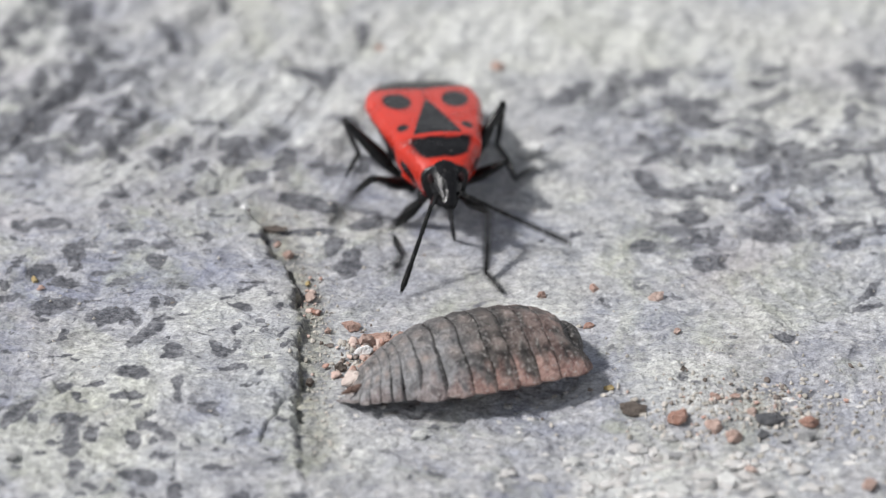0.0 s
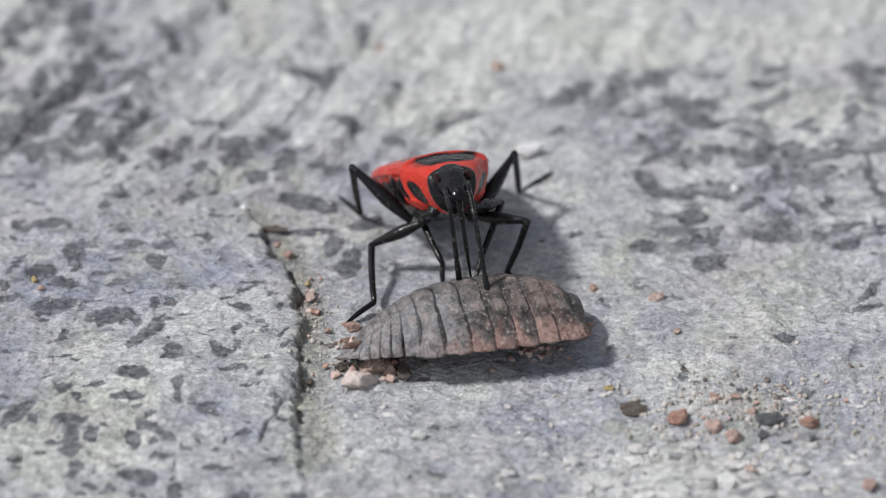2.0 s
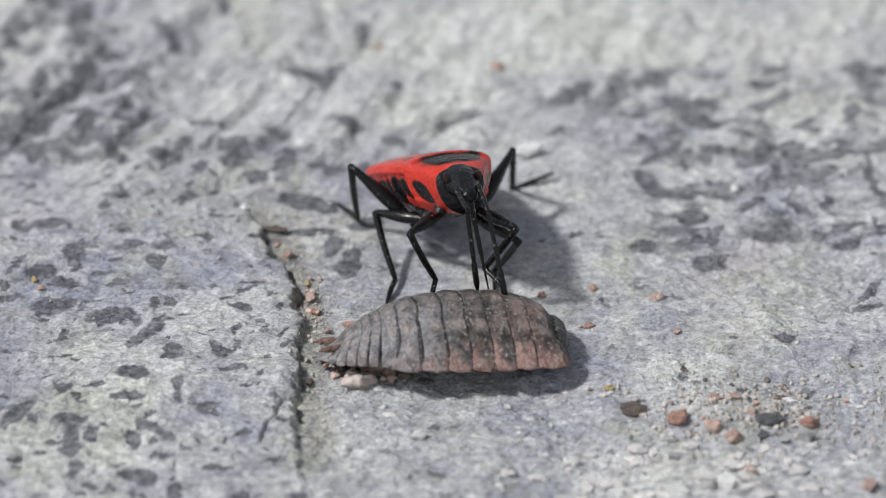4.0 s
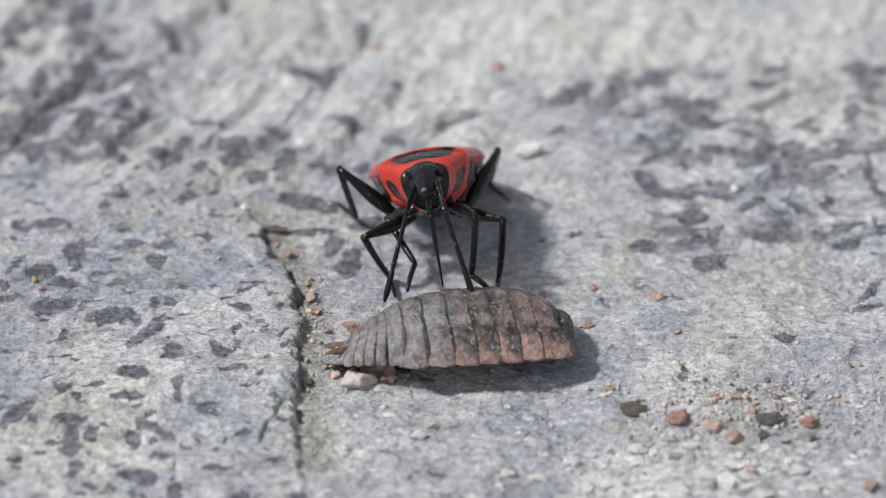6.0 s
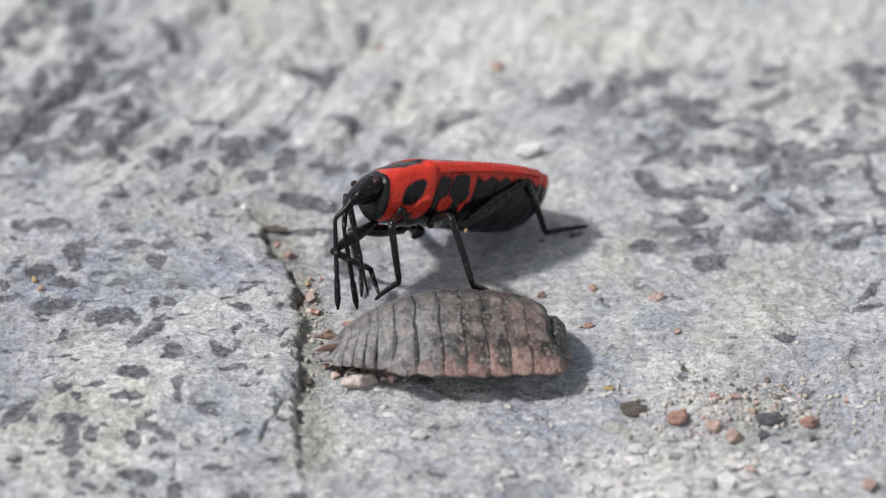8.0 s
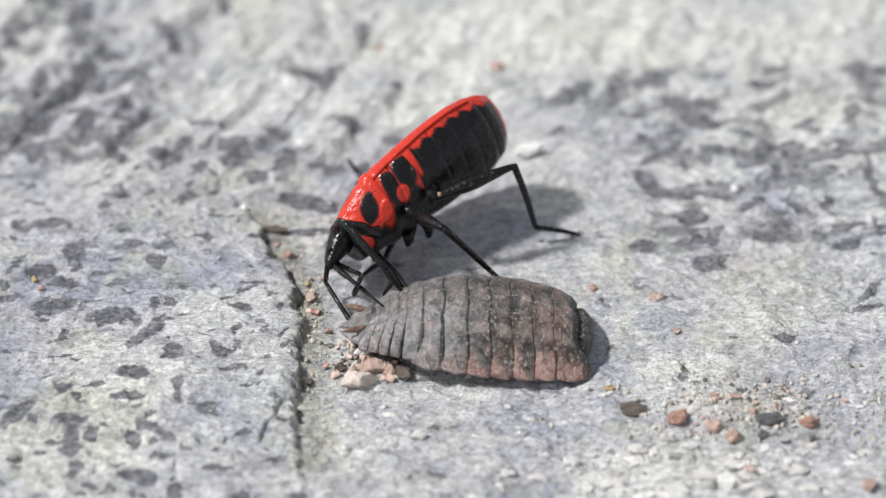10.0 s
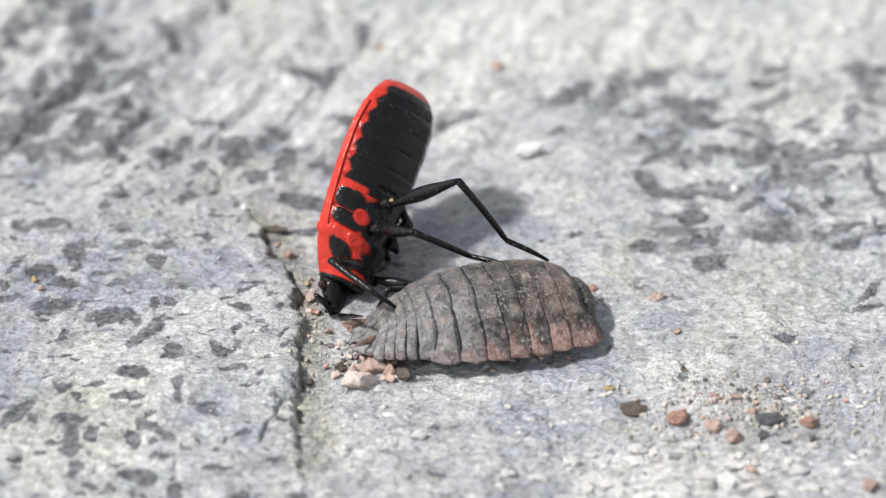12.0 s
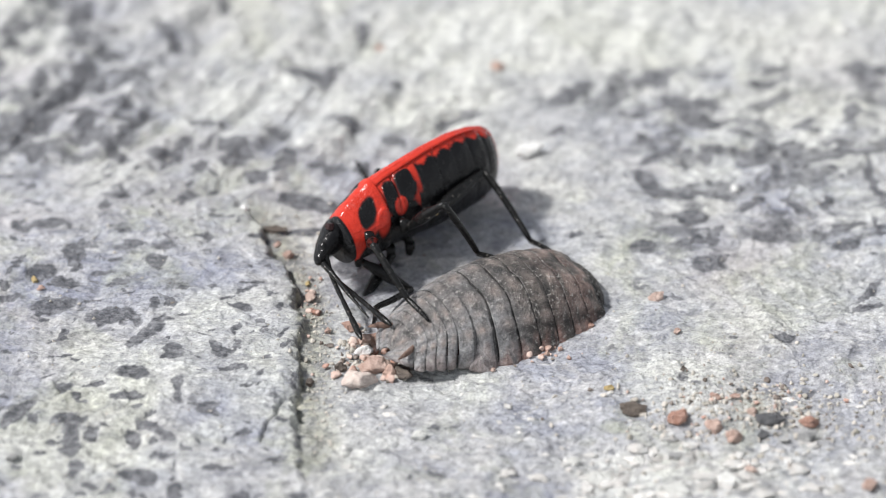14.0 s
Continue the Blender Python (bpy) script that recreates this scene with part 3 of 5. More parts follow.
def louse_plate(x0, x1, flare, drop, nu=30, nv=110, seed=0, fwd=0.0):
    """One arched plate from its rear edge x0 to its front edge x1, with a drooping lobe on each side."""
    u, v = np.meshgrid(np.linspace(0, 1, nu), np.linspace(-1, 1, nv), indexing="ij")
    av = np.abs(v)
    x = x1 + (x0 - x1) * u
    mid = 0.5 * (x0 + x1)
    w, h = np.interp(x, LL, LW), np.interp(x, LL, LH)
    skirt = smooth(0.70, 1.0, av)
    grow = 1 + 0.026 * u - 0.03 * (1 - smooth(0, 0.25, u)) + 0.022 * np.sin(math.pi * u)
    lobe = 1 - (0.04 + 0.05 * (mid > -2.4)) * np.abs(2 * u - 1.05) ** 2.6 * skirt
    ang = v * math.pi / 2
    y = w * grow * lobe * np.sign(v) * np.abs(np.sin(ang)) ** 0.88
    z = h * grow * np.cos(ang) ** 0.92 - drop * skirt * (1 - 0.35 * np.abs(2 * u - 1.05) ** 2)
    y = y * (1 - 0.35 * flare) + np.sign(v) * flare * 1.9 * skirt ** 1.4
    z = z + 0.4 * flare * smooth(0.80, 1.0, av)
    sweep = np.interp(mid, [-4.6, -3.4, -2.6, -1.85, -0.8, 1.0, 4.4], [-0.50, -0.35, -0.12, 0.08, 0.24, 0.36, 0.42])
    x = x + sweep * smooth(0.25, 1.0, av) + 0.12 * np.sin(np.clip(av / 0.5, 0, 1) * math.pi) * (mid > -2.4) + fwd * smooth(0.55, 1.0, av) * (1 - u) ** 1.3
    x = x - 0.16 * (mid > -2.4) * smooth(0.86, 1.0, av) * smooth(0.6, 1.0, u)
    n1 = fbm(x + 40 + seed, y + 40, 1.9, 4, 3 + seed, 0.6)
    n2 = fbm(x + 70, y + 20 + seed, 4.5, 3, 9, 0.6)
    z = z + 0.10 * (n1 - 0.5) + 0.05 * (n2 - 0.5) - 0.08 * np.exp(-((av - 0.70) / 0.05) ** 2) + 0.02 * np.exp(-((av - 0.84) / 0.07) ** 2 - ((u - 0.5) / 0.3) ** 2)
    front = smooth(-2.6, 1.2, x)
    rim = smooth(0.76, 1.0, av + 0.45 * (n1 - 0.5)) * (0.30 + 0.80 * front)
    rim = np.maximum(rim, 0.42 * smooth(0.8, 4.0, x) * smooth(0.42, 0.58, n1))
    spot = np.exp(-((av - 0.60) / 0.065) ** 2 - ((u - 0.52) / 0.26) ** 2) + 0.7 * np.exp(-((av - 0.18) / 0.09) ** 2 - ((u - 0.55) / 0.25) ** 2)
    spot = spot + 0.5 * np.exp(-((av - 0.40) / 0.05) ** 2 - ((u - 0.6) / 0.2) ** 2)
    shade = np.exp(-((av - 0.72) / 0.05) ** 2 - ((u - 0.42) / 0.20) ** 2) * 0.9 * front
    pale = spot * (0.35 + 1.2 * n1)
    # shade under the overlapping plate, painted as a dark seam near the front
    seam_shade = np.exp(-((u - 0.19) / 0.035) ** 2) * (1 - smooth(0.93, 1.0, av)) * 0.95
    edge = np.maximum(seam_shade, (1 - smooth(0.10, 0.20, u)) * 0.85 * (1 - smooth(0.88, 1.0, av)))
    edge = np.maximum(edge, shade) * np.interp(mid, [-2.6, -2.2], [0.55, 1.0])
    dust = 0.05 + 0.95 * smooth(1.0, -1.6, x) * (0.40 + 0.60 * smooth(0.20, 0.55, av + 0.4 * (n1 - 0.5)))
    dust = np.maximum(dust, 0.40 * smooth(0.965, 0.99, u) * smooth(0.3, 0.6, n2))
    at = (("rim", rim), ("pale", pale), ("edge", edge), ("dust", dust))
    return np.stack([x, y, z], -1)[::-1], {k: np.clip(a, 0, 1)[::-1] for k, a in at}


def woodlouse():
    root = new("woodlouse")
    tagged(root, "dead grey woodlouse with pinkish plate rims lying on stone", "woodlouse")
    cuts = (-2.40, -1.32, -0.32, 0.60, 1.50, 2.40, 3.30, 4.18)
    for k in range(7):
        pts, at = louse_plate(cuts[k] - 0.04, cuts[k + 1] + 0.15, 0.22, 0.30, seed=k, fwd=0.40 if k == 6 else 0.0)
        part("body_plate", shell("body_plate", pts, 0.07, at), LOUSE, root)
    cuts = np.linspace(-4.35, -2.45, 6)
    for k in range(5):
        pts, at = louse_plate(cuts[k], cuts[k + 1] + (0.10 if k < 4 else 0.40), 0.10 if k < 3 else 0.04, 0.10, 16, 64, seed=10 + k)
        part("tail_plate", shell("tail_plate", pts, 0.06, at), LOUSE, root)
    pts, at = louse_plate(-5.15, -4.25, 0.0, 0.0, 14, 40, seed=20)
    part("tail_tip", shell("tail_tip", pts, 0.07, at), LOUSE, root)
    for s in (1, -1):
        p = [(-4.1, 0.55 * s, 0.45), (-4.7, 0.86 * s, 0.52), (-5.1, 1.02 * s, 0.52), (-5.5, 1.12 * s, 0.46)]
        part("tail_limb", tube("tail_limb", p, [0.15, 0.16, 0.13, 0.03], 10, 0.7), RUST_LIMB, root, "rust-brown tail limb")
    t = np.linspace(0, math.pi, 24)[1:-1]
    a = np.linspace(0, 2 * math.pi, 40, endpoint=False)
    rings = np.stack([4.60 - 0.58 * np.cos(t)[:, None] + 0 * a, 1.50 * np.sin(t)[:, None] ** 0.6 * np.cos(a),
                      0.62 + 0.86 * np.sin(t)[:, None] ** 0.7 * np.sin(a)], -1)
    rough = fbm(rings[..., 0] + 30, rings[..., 1] * 1.3 + rings[..., 2] + 30, 2.6, 4, 77, 0.6)
    rings[..., 2] += 0.14 * (rough - 0.5)
    rings[..., 0] += 0.10 * (rough - 0.5)
    head = part("head", loft("head", rings, {"dust": 0.22 * smooth(0.5, 0.7, rough), "edge": 0.35 + 0.4 * smooth(0.55, 0.35, rough)}), LOUSE, root, "dark rounded head sunk between the plates")
    for s in (1, -1):
        v, f = lump(300, 0.05, 2)
        part("eye", mesh_of("eye", v * 0.17 + np.array([4.72, 1.20 * s, 0.92]), f), BLACK, head)
    t = np.linspace(-4.3, 4.2, 30)
    w, h = np.interp(t, LL, LW) * 0.86, np.interp(t, LL, LH) * np.interp(t, [-4.3, -2.6, -1.2, 4.2], [0.10, 0.20, 0.55, 0.55])
    rings = np.stack([np.repeat(t[:, None], 28, 1), w[:, None] * np.cos(a[None, :28] * 40 / 28), 0.30 + h[:, None] * np.where(np.sin(a[:28] * 40 / 28) < 0, 0.42, 0.8) * np.sin(a[:28] * 40 / 28)], -1)
    part("underside", loft("underside", rings), LOUSE_IN, root, "shrunken reddish brown underside")
    rr = random.Random(5)
    for k in range(7):
        for s in (1, -1):
            x = -1.3 + k * 0.8
            p = [(x, 0.9 * s, 0.35), (x - 0.25, 1.55 * s, 0.10), (x - 0.5 + rr.uniform(-.2, .2), 1.35 * s, -0.22), (x - 0.7, (0.8 + rr.uniform(-.2, .3)) * s, -0.30)]
            part("leg", tube("leg", p, [0.10, 0.10, 0.07, 0.02], 8), FEELER, root)
    for ob in root.children_recursive:   # 9.5 mm from tail to brow
        ob.data.transform(Matrix.Diagonal((0.92, 1, 1, 1)))
    return root


# ---- the firebug: x forward, y to its left, z up ----
BX = np.array([-5.15, -5.05, -4.80, -4.30, -3.60, -2.60, -1.2, 0.2, 1.75, 2.3, 2.9, 3.3, 3.6])
BW = np.array([0.55, 1.05, 1.50, 1.92, 2.22, 2.36, 2.22, 1.95, 1.62, 1.42, 1.14, 0.94, 0.86])
BD = np.array([0.55, 1.05, 1.45, 1.85, 2.12, 2.25, 2.30, 2.15, 1.90, 1.78, 1.58, 1.36, 1.22])
BT = np.array([0.04, 0.08, 0.13, 0.18, 0.23, 0.28, 0.32, 0.36, 0.46, 0.52, 0.55, 0.50, 0.45])


def sag(x):
    """How far the back bows down towards the head and the tail."""
    return 0.03 - 0.015 * (x + 0.8) ** 2 - 0.11 * np.maximum(x - 1.2, 0) ** 1.6


def body_skin(x, ang, out=0.0):
    """A point of the trunk: ang 0 at the left rim, 90 on the back, 270 on the belly."""
    w, d, t = np.interp(x, BX, BW), np.interp(x, BX, BD), np.interp(x, BX, BT)
    c, s = np.cos(ang), np.sin(ang)
    y = (w + out) * np.sign(c) * np.abs(c) ** np.where(s > 0, 1.0, np.interp(x, [-2.0, 0.2], [1.40, 1.12]))
    z = np.where(s > 0, (t + out) * np.abs(s) ** 0.8, -(d + out) * np.abs(s) ** 1.0)
    return np.stack([x, y, z + 0.1 + sag(x)], -1)


def blob(x, y, cx, cy, rx, ry, soft=0.25):
    return 1 - smooth(1 - soft, 1 + soft, np.hypot((x - cx) / rx, (y - cy) / ry))


def block(x, y, cx, cy, rx, ry, soft=0.12, k=2.7):
    q = (np.abs((x - cx) / rx) ** k + np.abs((y - cy) / ry) ** k) ** (1 / k)
    return 1 - smooth(1 - soft, 1 + soft, q + 0.25 * (fbm(x + 9, y + 9, 3.0, 3, 13) - 0.5))


def limb(name, length, r0, rm, r1, parent, bend=0.0, hair=False):
    """A limb segment along +x from its joint, tapered, with rounded ends."""
    t = np.linspace(0, 1, 14)
    r = np.where(t < 0.45, r0 + (rm - r0) * smooth(0, 0.45, t), rm + (r1 - rm) * smooth(0.45, 1, t))
    r = r * np.where(t > 0.97, 0.75, 1.0)
    p = np.stack([t * length, 0 * t, bend * np.sin(t * math.pi)], -1)
    return part(name, tube(name, p, r, 10), LEGBLACK, parent)


LEGS = {  # joint on the trunk, lengths of thigh, shin and foot
    "front": ((2.75, 0.72, -1.80), 2.3, 2.5, 1.3),
    "middle": ((1.15, 0.92, -2.08), 2.5, 2.9, 1.5),
    "hind": ((0.10, 1.18, -2.22), 3.5, 3.5, 1.9),
}
FEELER_BASE, FEELER_A, FEELER_B = (4.50, 0.46, -0.82), 1.5, 3.6
BEAK_BASE, BEAK_LEN = (4.75, 0.0, -1.32), 3.7


def firebug():
    root = new("firebug")
    tagged(root, "red and black firebug with long black legs standing on stone", "insect")
    # abdomen
    x, a = np.meshgrid(np.linspace(-5.1, 0.25, 110), np.linspace(0, 2 * math.pi, 160, endpoint=False), indexing="ij")
    p = body_skin(x, a)
    zz = p[..., 2] - 0.1 - sag(x)
    width = 0.34 + 0.20 * np.abs(((x * 1.45) % 1.0) - 0.5) * 2 + 0.1 * (fbm(x, a, 3, 3, 6) - 0.5)
    red = (1 - smooth(width - 0.05, width + 0.05, -zz)) * (np.sin(a) < 0.35)
    red = np.maximum(red, (1 - smooth(-4.75, -4.6, x)) * (zz < 0.05))
    red = np.maximum(red, smooth(-0.42, -0.32, x + 0.12 * zz) * (1 - smooth(1.28, 1.42, -zz)) * (np.sin(a) < 0.35))
    groove = 0.03 * np.exp(-((((x * 1.15) % 1.0) - 0.5) / 0.07) ** 2) * (zz < -0.3)
    p[..., 1] *= 1 - groove
    p[..., 2] += groove * 1.2
    part("abdomen", loft("abdomen", p, {"red": red}), CUTICLE, root, "black belly with a scarlet rim")
    # thorax behind the collar shield
    x, a = np.meshgrid(np.linspace(0.05, 2.0, 70), np.linspace(0, 2 * math.pi, 160, endpoint=False), indexing="ij")
    p = body_skin(x, a, 0.03)
    z = p[..., 2] - sag(x)
    lean = x + 0.12 * z
    dark = np.maximum(block(lean, z, 0.36, -0.78, 0.42, 0.66), block(lean, z, 1.10, -0.82, 0.33, 0.64))
    ball = blob(x, z, 0.95, -1.28, 0.30, 0.26, 0.1)
    dark = np.maximum(dark * (1 - ball), smooth(-1.30, -1.40, z) * (1 - ball) * (1 - blob(x, z, 0.0, -1.3, 0.26, 0.32)) * (1 - blob(x, z, 1.95, -1.3, 0.26, 0.32)))
    p[..., 1] *= 1 + 0.07 * ball + 0.06 * blob(x, z, 0.02, -1.2, 0.25, 0.35) - 0.05 * np.exp(-((lean - 0.79) / 0.06) ** 2) * (z < 0) + 0.04 * dark
    part("thorax", loft("thorax", p, {"red": 1 - dark}), CUTICLE, root, "scarlet side with glossy black patches")
    # collar shield
    x, a = np.meshgrid(np.linspace(1.65, 3.55, 70), np.linspace(0, 2 * math.pi, 160, endpoint=False), indexing="ij")
    p = body_skin(x, a, 0.06 + 0.10 * smooth(2.3, 1.8, x))
    y, z, s = p[..., 1], p[..., 2] - sag(x), np.sin(a)
    top = (s > 0) * block(x + 0.16 * y ** 2, y, 2.52, 0, 0.60, 1.16 - 0.36 * (x - 2.44), k=4.5)
    sidep = (s < 0) * block(x + 0.1 * z, z, 2.38, -0.62, 0.42, 0.46)
    low = smooth(-1.30, -1.42, z) * (1 - blob(x, z, 1.95, -1.3, 0.30, 0.36))
    p[..., 1] *= 1 + 0.07 * blob(x, z, 1.95, -1.25, 0.30, 0.30)
    p[..., 2] += 0.07 * np.exp(-((x - 2.0) / 0.1) ** 2) * (s > 0.2) * -1
    part("collar_shield", loft("collar_shield", p, {"red": 1 - np.maximum(np.maximum(np.maximum(top, sidep), low), smooth(3.38, 3.44, x))}), CUTICLE, root, "scarlet shield with a black bar")
    # scutellum and wing covers
    u, v = np.meshgrid(np.linspace(0, 1, 60), np.linspace(-1, 1, 50), indexing="ij")
    x = 1.75 - 2.2 * u
    y = v * 1.0 * (1 - u) ** 0.9
    top = body_skin(x, np.arccos(np.clip(y / np.interp(x, BX, BW), -1, 1)), 0.0)
    top[..., 2] += 0.09 + 0.04 * (1 - v ** 2) * (1 - u)
    part("scutellum", shell("scutellum", top[:, ::-1], 0.08, {"red": 0 * u}), BLACK, root)
    for sgn in (1, -1):
        u, v = np.meshgrid(np.linspace(0, 1, 110), np.linspace(0, 1, 60), indexing="ij")
        x = 1.72 - (5.35 + 0.25 * np.sin(v * math.pi)) * u
        w = np.interp(x, BX, BW) + 0.03
        y = w * v
        q = body_skin(x, np.arccos(np.clip(y / w, 0, 1)), 0.05)
        q[..., 1] = y
        q[..., 2] += 0.05 * (1 - v ** 4) - 0.20 * smooth(0.90, 1.0, v)
        q[..., 1] += 0.06 * smooth(0.85, 0.97, v)
        wedge = 1 - smooth(-0.06, 0.06, y - np.clip(1.05 * (x + 2.0) / 3.7, 0.0, 2))
        dark = np.maximum(np.maximum(blob(x + 0.35 * (y - 1.2), y, -1.9, 1.22, 0.92, 0.58, 0.12), blob(x, y, 0.75, 1.33, 0.30, 0.24, 0.2)), wedge)
        dark = np.maximum(dark, smooth(-3.25, -3.45, x + 0.25 * (y - 1.0)) * (y < w - 0.32))
        q[..., 1] *= sgn
        if sgn < 0:
            q, dark = q[:, ::-1], dark[:, ::-1]
        part("wing_cover", shell("wing_cover", q[::-1], 0.06, {"red": 1 - dark[::-1]}), CUTICLE, root, "scarlet wing cover with a round black spot")
    # head
    t = np.linspace(0, 1, 40)
    a = np.linspace(0, 2 * math.pi, 64, endpoint=False)
    hx = 3.15 + 1.8 * t
    hr = np.interp(t, [0, 0.12, 0.35, 0.6, 0.8, 0.93, 0.98, 1.0], [0.70, 0.75, 0.70, 0.53, 0.39, 0.30, 0.24, 0.10])
    hz = -0.48 - 0.75 * t ** 1.4
    rings = np.stack([np.repeat(hx[:, None], 64, 1), hr[:, None] * np.cos(a), hz[:, None] + hr[:, None] * np.sin(a) * 0.82], -1)
    ridge = 0.03 * np.exp(-((a - math.pi / 2) / 0.2) ** 2)
    rings[..., 2] += ridge[None] * smooth(0.4, 0.7, t)[:, None]
    head = part("head", loft("head", rings, {"red": 0 * rings[..., 0]}), BLACK, root, "glossy black head")
    for s in (1, -1):
        v, f = lump(310, 0.03, 3)
        part("eye", mesh_of("eye", v * np.array([0.22, 0.19, 0.22]) + np.array([3.84, 0.64 * s, -0.42]), f), EYE_RED, head)
    moving = {}
    for place, (hip, fl, tl, sl) in LEGS.items():
        for s, side in ((1, "l"), (-1, "r")):
            k = 1.15 if place != "hind" else 1.3
            leg = limb("leg", fl, 0.15, 0.23 * k, 0.14, root)
            shin = limb("shin", tl, 0.15, 0.14, 0.125, leg, 0.05)
            foot = limb("foot", sl, 0.115, 0.11, 0.07, leg, 0.04)
            v, f = lump(320, 0.1, 2)
            part("hip_joint", mesh_of("hip_joint", v * np.array([0.36, 0.34, 0.42]) + np.array([hip[0], hip[1] * s, hip[2] + 0.14]), f), LEGBLACK, root)
            moving[place, side] = (leg, shin, foot)
    v, f = lump(330, 0.1, 2)
    part("pollen_grain", mesh_of("pollen_grain", v * 0.11 + np.array([0.02, 1.50, -2.36]), f), YELLOW, root, "yellow pollen grain stuck to the side")
    for s, side in ((1, "l"), (-1, "r")):
        base = limb("antenna", FEELER_A, 0.115, 0.11, 0.10, root)
        t = np.linspace(0, 1, 40)
        r = np.interp(t, [0, 0.3, 0.33, 0.36, 0.60, 0.63, 0.66, 0.9, 1], [0.085, 0.10, 0.07, 0.095, 0.105, 0.07, 0.12, 0.13, 0.05])
        whip = part("antenna_whip", tube("antenna_whip", np.stack([t * FEELER_B, 0 * t, 0 * t], -1), r, 10), LEGBLACK, base)
        moving["antenna", side] = (base, whip)
    t = np.linspace(0, 1, 30)
    r = np.interp(t, [0, 0.25, 0.28, 0.6, 0.62, 1], [0.13, 0.12, 0.09, 0.095, 0.075, 0.03])
    moving["beak"] = (part("beak", tube("beak", np.stack([t * BEAK_LEN, 0 * t, 0 * t], -1), r, 10), LEGBLACK, root, "thin black piercing beak"),)
    return root, moving


louse = woodlouse()
bug, limbs = firebug()


# ---- what moves ----
def glide(rows, t):
    """Values between rows (t, a, b, ...), with no overshoot."""
    k = [r[0] for r in rows]
    if t <= k[0]:
        return list(rows[0][1:])
    if t >= k[-1]:
        return list(rows[-1][1:])
    i = max(j for j in range(len(k) - 1) if k[j] <= t)

    def slope(j, c):
        if j == 0 or j == len(k) - 1:
            return 0.0
        a = (rows[j][c] - rows[j - 1][c]) / (k[j] - k[j - 1])
        b = (rows[j + 1][c] - rows[j][c]) / (k[j + 1] - k[j])
        return 0.0 if a * b <= 0 else 2 * a * b / (a + b)

    h = k[i + 1] - k[i]
    s = (t - k[i]) / h
    out = []
    for c in range(1, len(rows[0])):
        p, q, m, n = rows[i][c], rows[i + 1][c], slope(i, c) * h, slope(i + 1, c) * h
        out.append((2 * s ** 3 - 3 * s ** 2 + 1) * p + (s ** 3 - 2 * s ** 2 + s) * m + (3 * s ** 2 - 2 * s ** 3) * q + (s ** 3 - s ** 2) * n)
    return out


def aim(a, b, side):
    """The pose at a whose x axis points to b, with its z axis as near to side as can be."""
    x = (b - a).normalized()
    y = Vector(side).cross(x)
    if y.length < 1e-6:
        y = Vector((0, 1, 0)).cross(x)
    y.normalize()
    z = x.cross(y)
    m = Matrix((x, y, z)).transposed().to_4x4()
    m.translation = a
    return m


def mm_pose(v):
    return pose(v[0] * MM, v[1] * MM, v[2] * MM, *v[3:])


def bend(a, c, la, lc, hint):
    """The elbow between a and c for two lengths, on the side of hint; and c drawn within reach."""
    d = c - a
    r = min(max(d.length, abs(la - lc) + 0.05 * MM), (la + lc) * 0.998)
    u = d.normalized()
    c = a + u * r
    k = (la * la - lc * lc + r * r) / (2 * r)
    h = math.sqrt(max(la * la - k * k, 0))
    w = hint - a
    w = (w - u * w.dot(u))
    w = w.normalized() if w.length > 1e-9 else Vector((0, 0, 1))
    return a + u * k + w * h, c


STEPS = [round(0.1 * i, 1) for i in range(141)]


# rows: seconds, then places in mm (and turns in degrees)
BUG_ROWS_1 = [
    (0, -0.44, 4.30, 2.93, -1.93, -10.71, -81.37), (0.1, -0.60, 2.90, 2.87, -0.52, -13.00, -85.10),
    (0.3, -0.92, 2.39, 3.00, 6.48, -18.46, -90.25), (0.5, -0.90, 2.20, 2.99, 8.34, -18.91, -91.27),
    (1, -1.09, 1.07, 3.05, 8.48, -23.28, -89.62), (1.5, -0.52, -0.02, 3.19, 1.99, -28.60, -85.68),
    (1.7, -0.19, -0.38, 3.44, 4.08, -30.74, -83.64), (1.8, -0.24, 0.19, 3.54, 1.16, -34.46, -79.66),
    (2, -0.20, 0.63, 3.64, 1.24, -36.26, -80.14), (2.2, -0.05, 0.30, 3.65, 1.84, -36.01, -80.35),
]
BUG_ROWS_2 = [
    (2.5, 0.19, 0.26, 3.66, -1.79, -35.87, -80.12), (3, 0.19, 0.56, 3.63, -6.78, -33.72, -71.73),
    (3.2, 0.05, 0.62, 3.64, -9.59, -33.89, -66.87), (5.5, -0.58, 0.82, 3.62, 13.19, -36.11, -91.16),
    (6, -0.73, 0.85, 3.63, 11.38, -36.38, -91.71), (6.5, -0.91, 0.74, 3.66, 14.85, -33.33, -100.31),
    (7, -0.83, 0.75, 3.73, 23.04, -29.51, -111.21), (7.5, -0.93, 0.52, 3.74, 27.90, -25.13, -126.40),
    (8, -0.25, -0.29, 3.83, 36.49, -25.45, -144.62), (8.2, -0.10, -0.59, 3.81, 41.04, -24.30, -146.03),
]
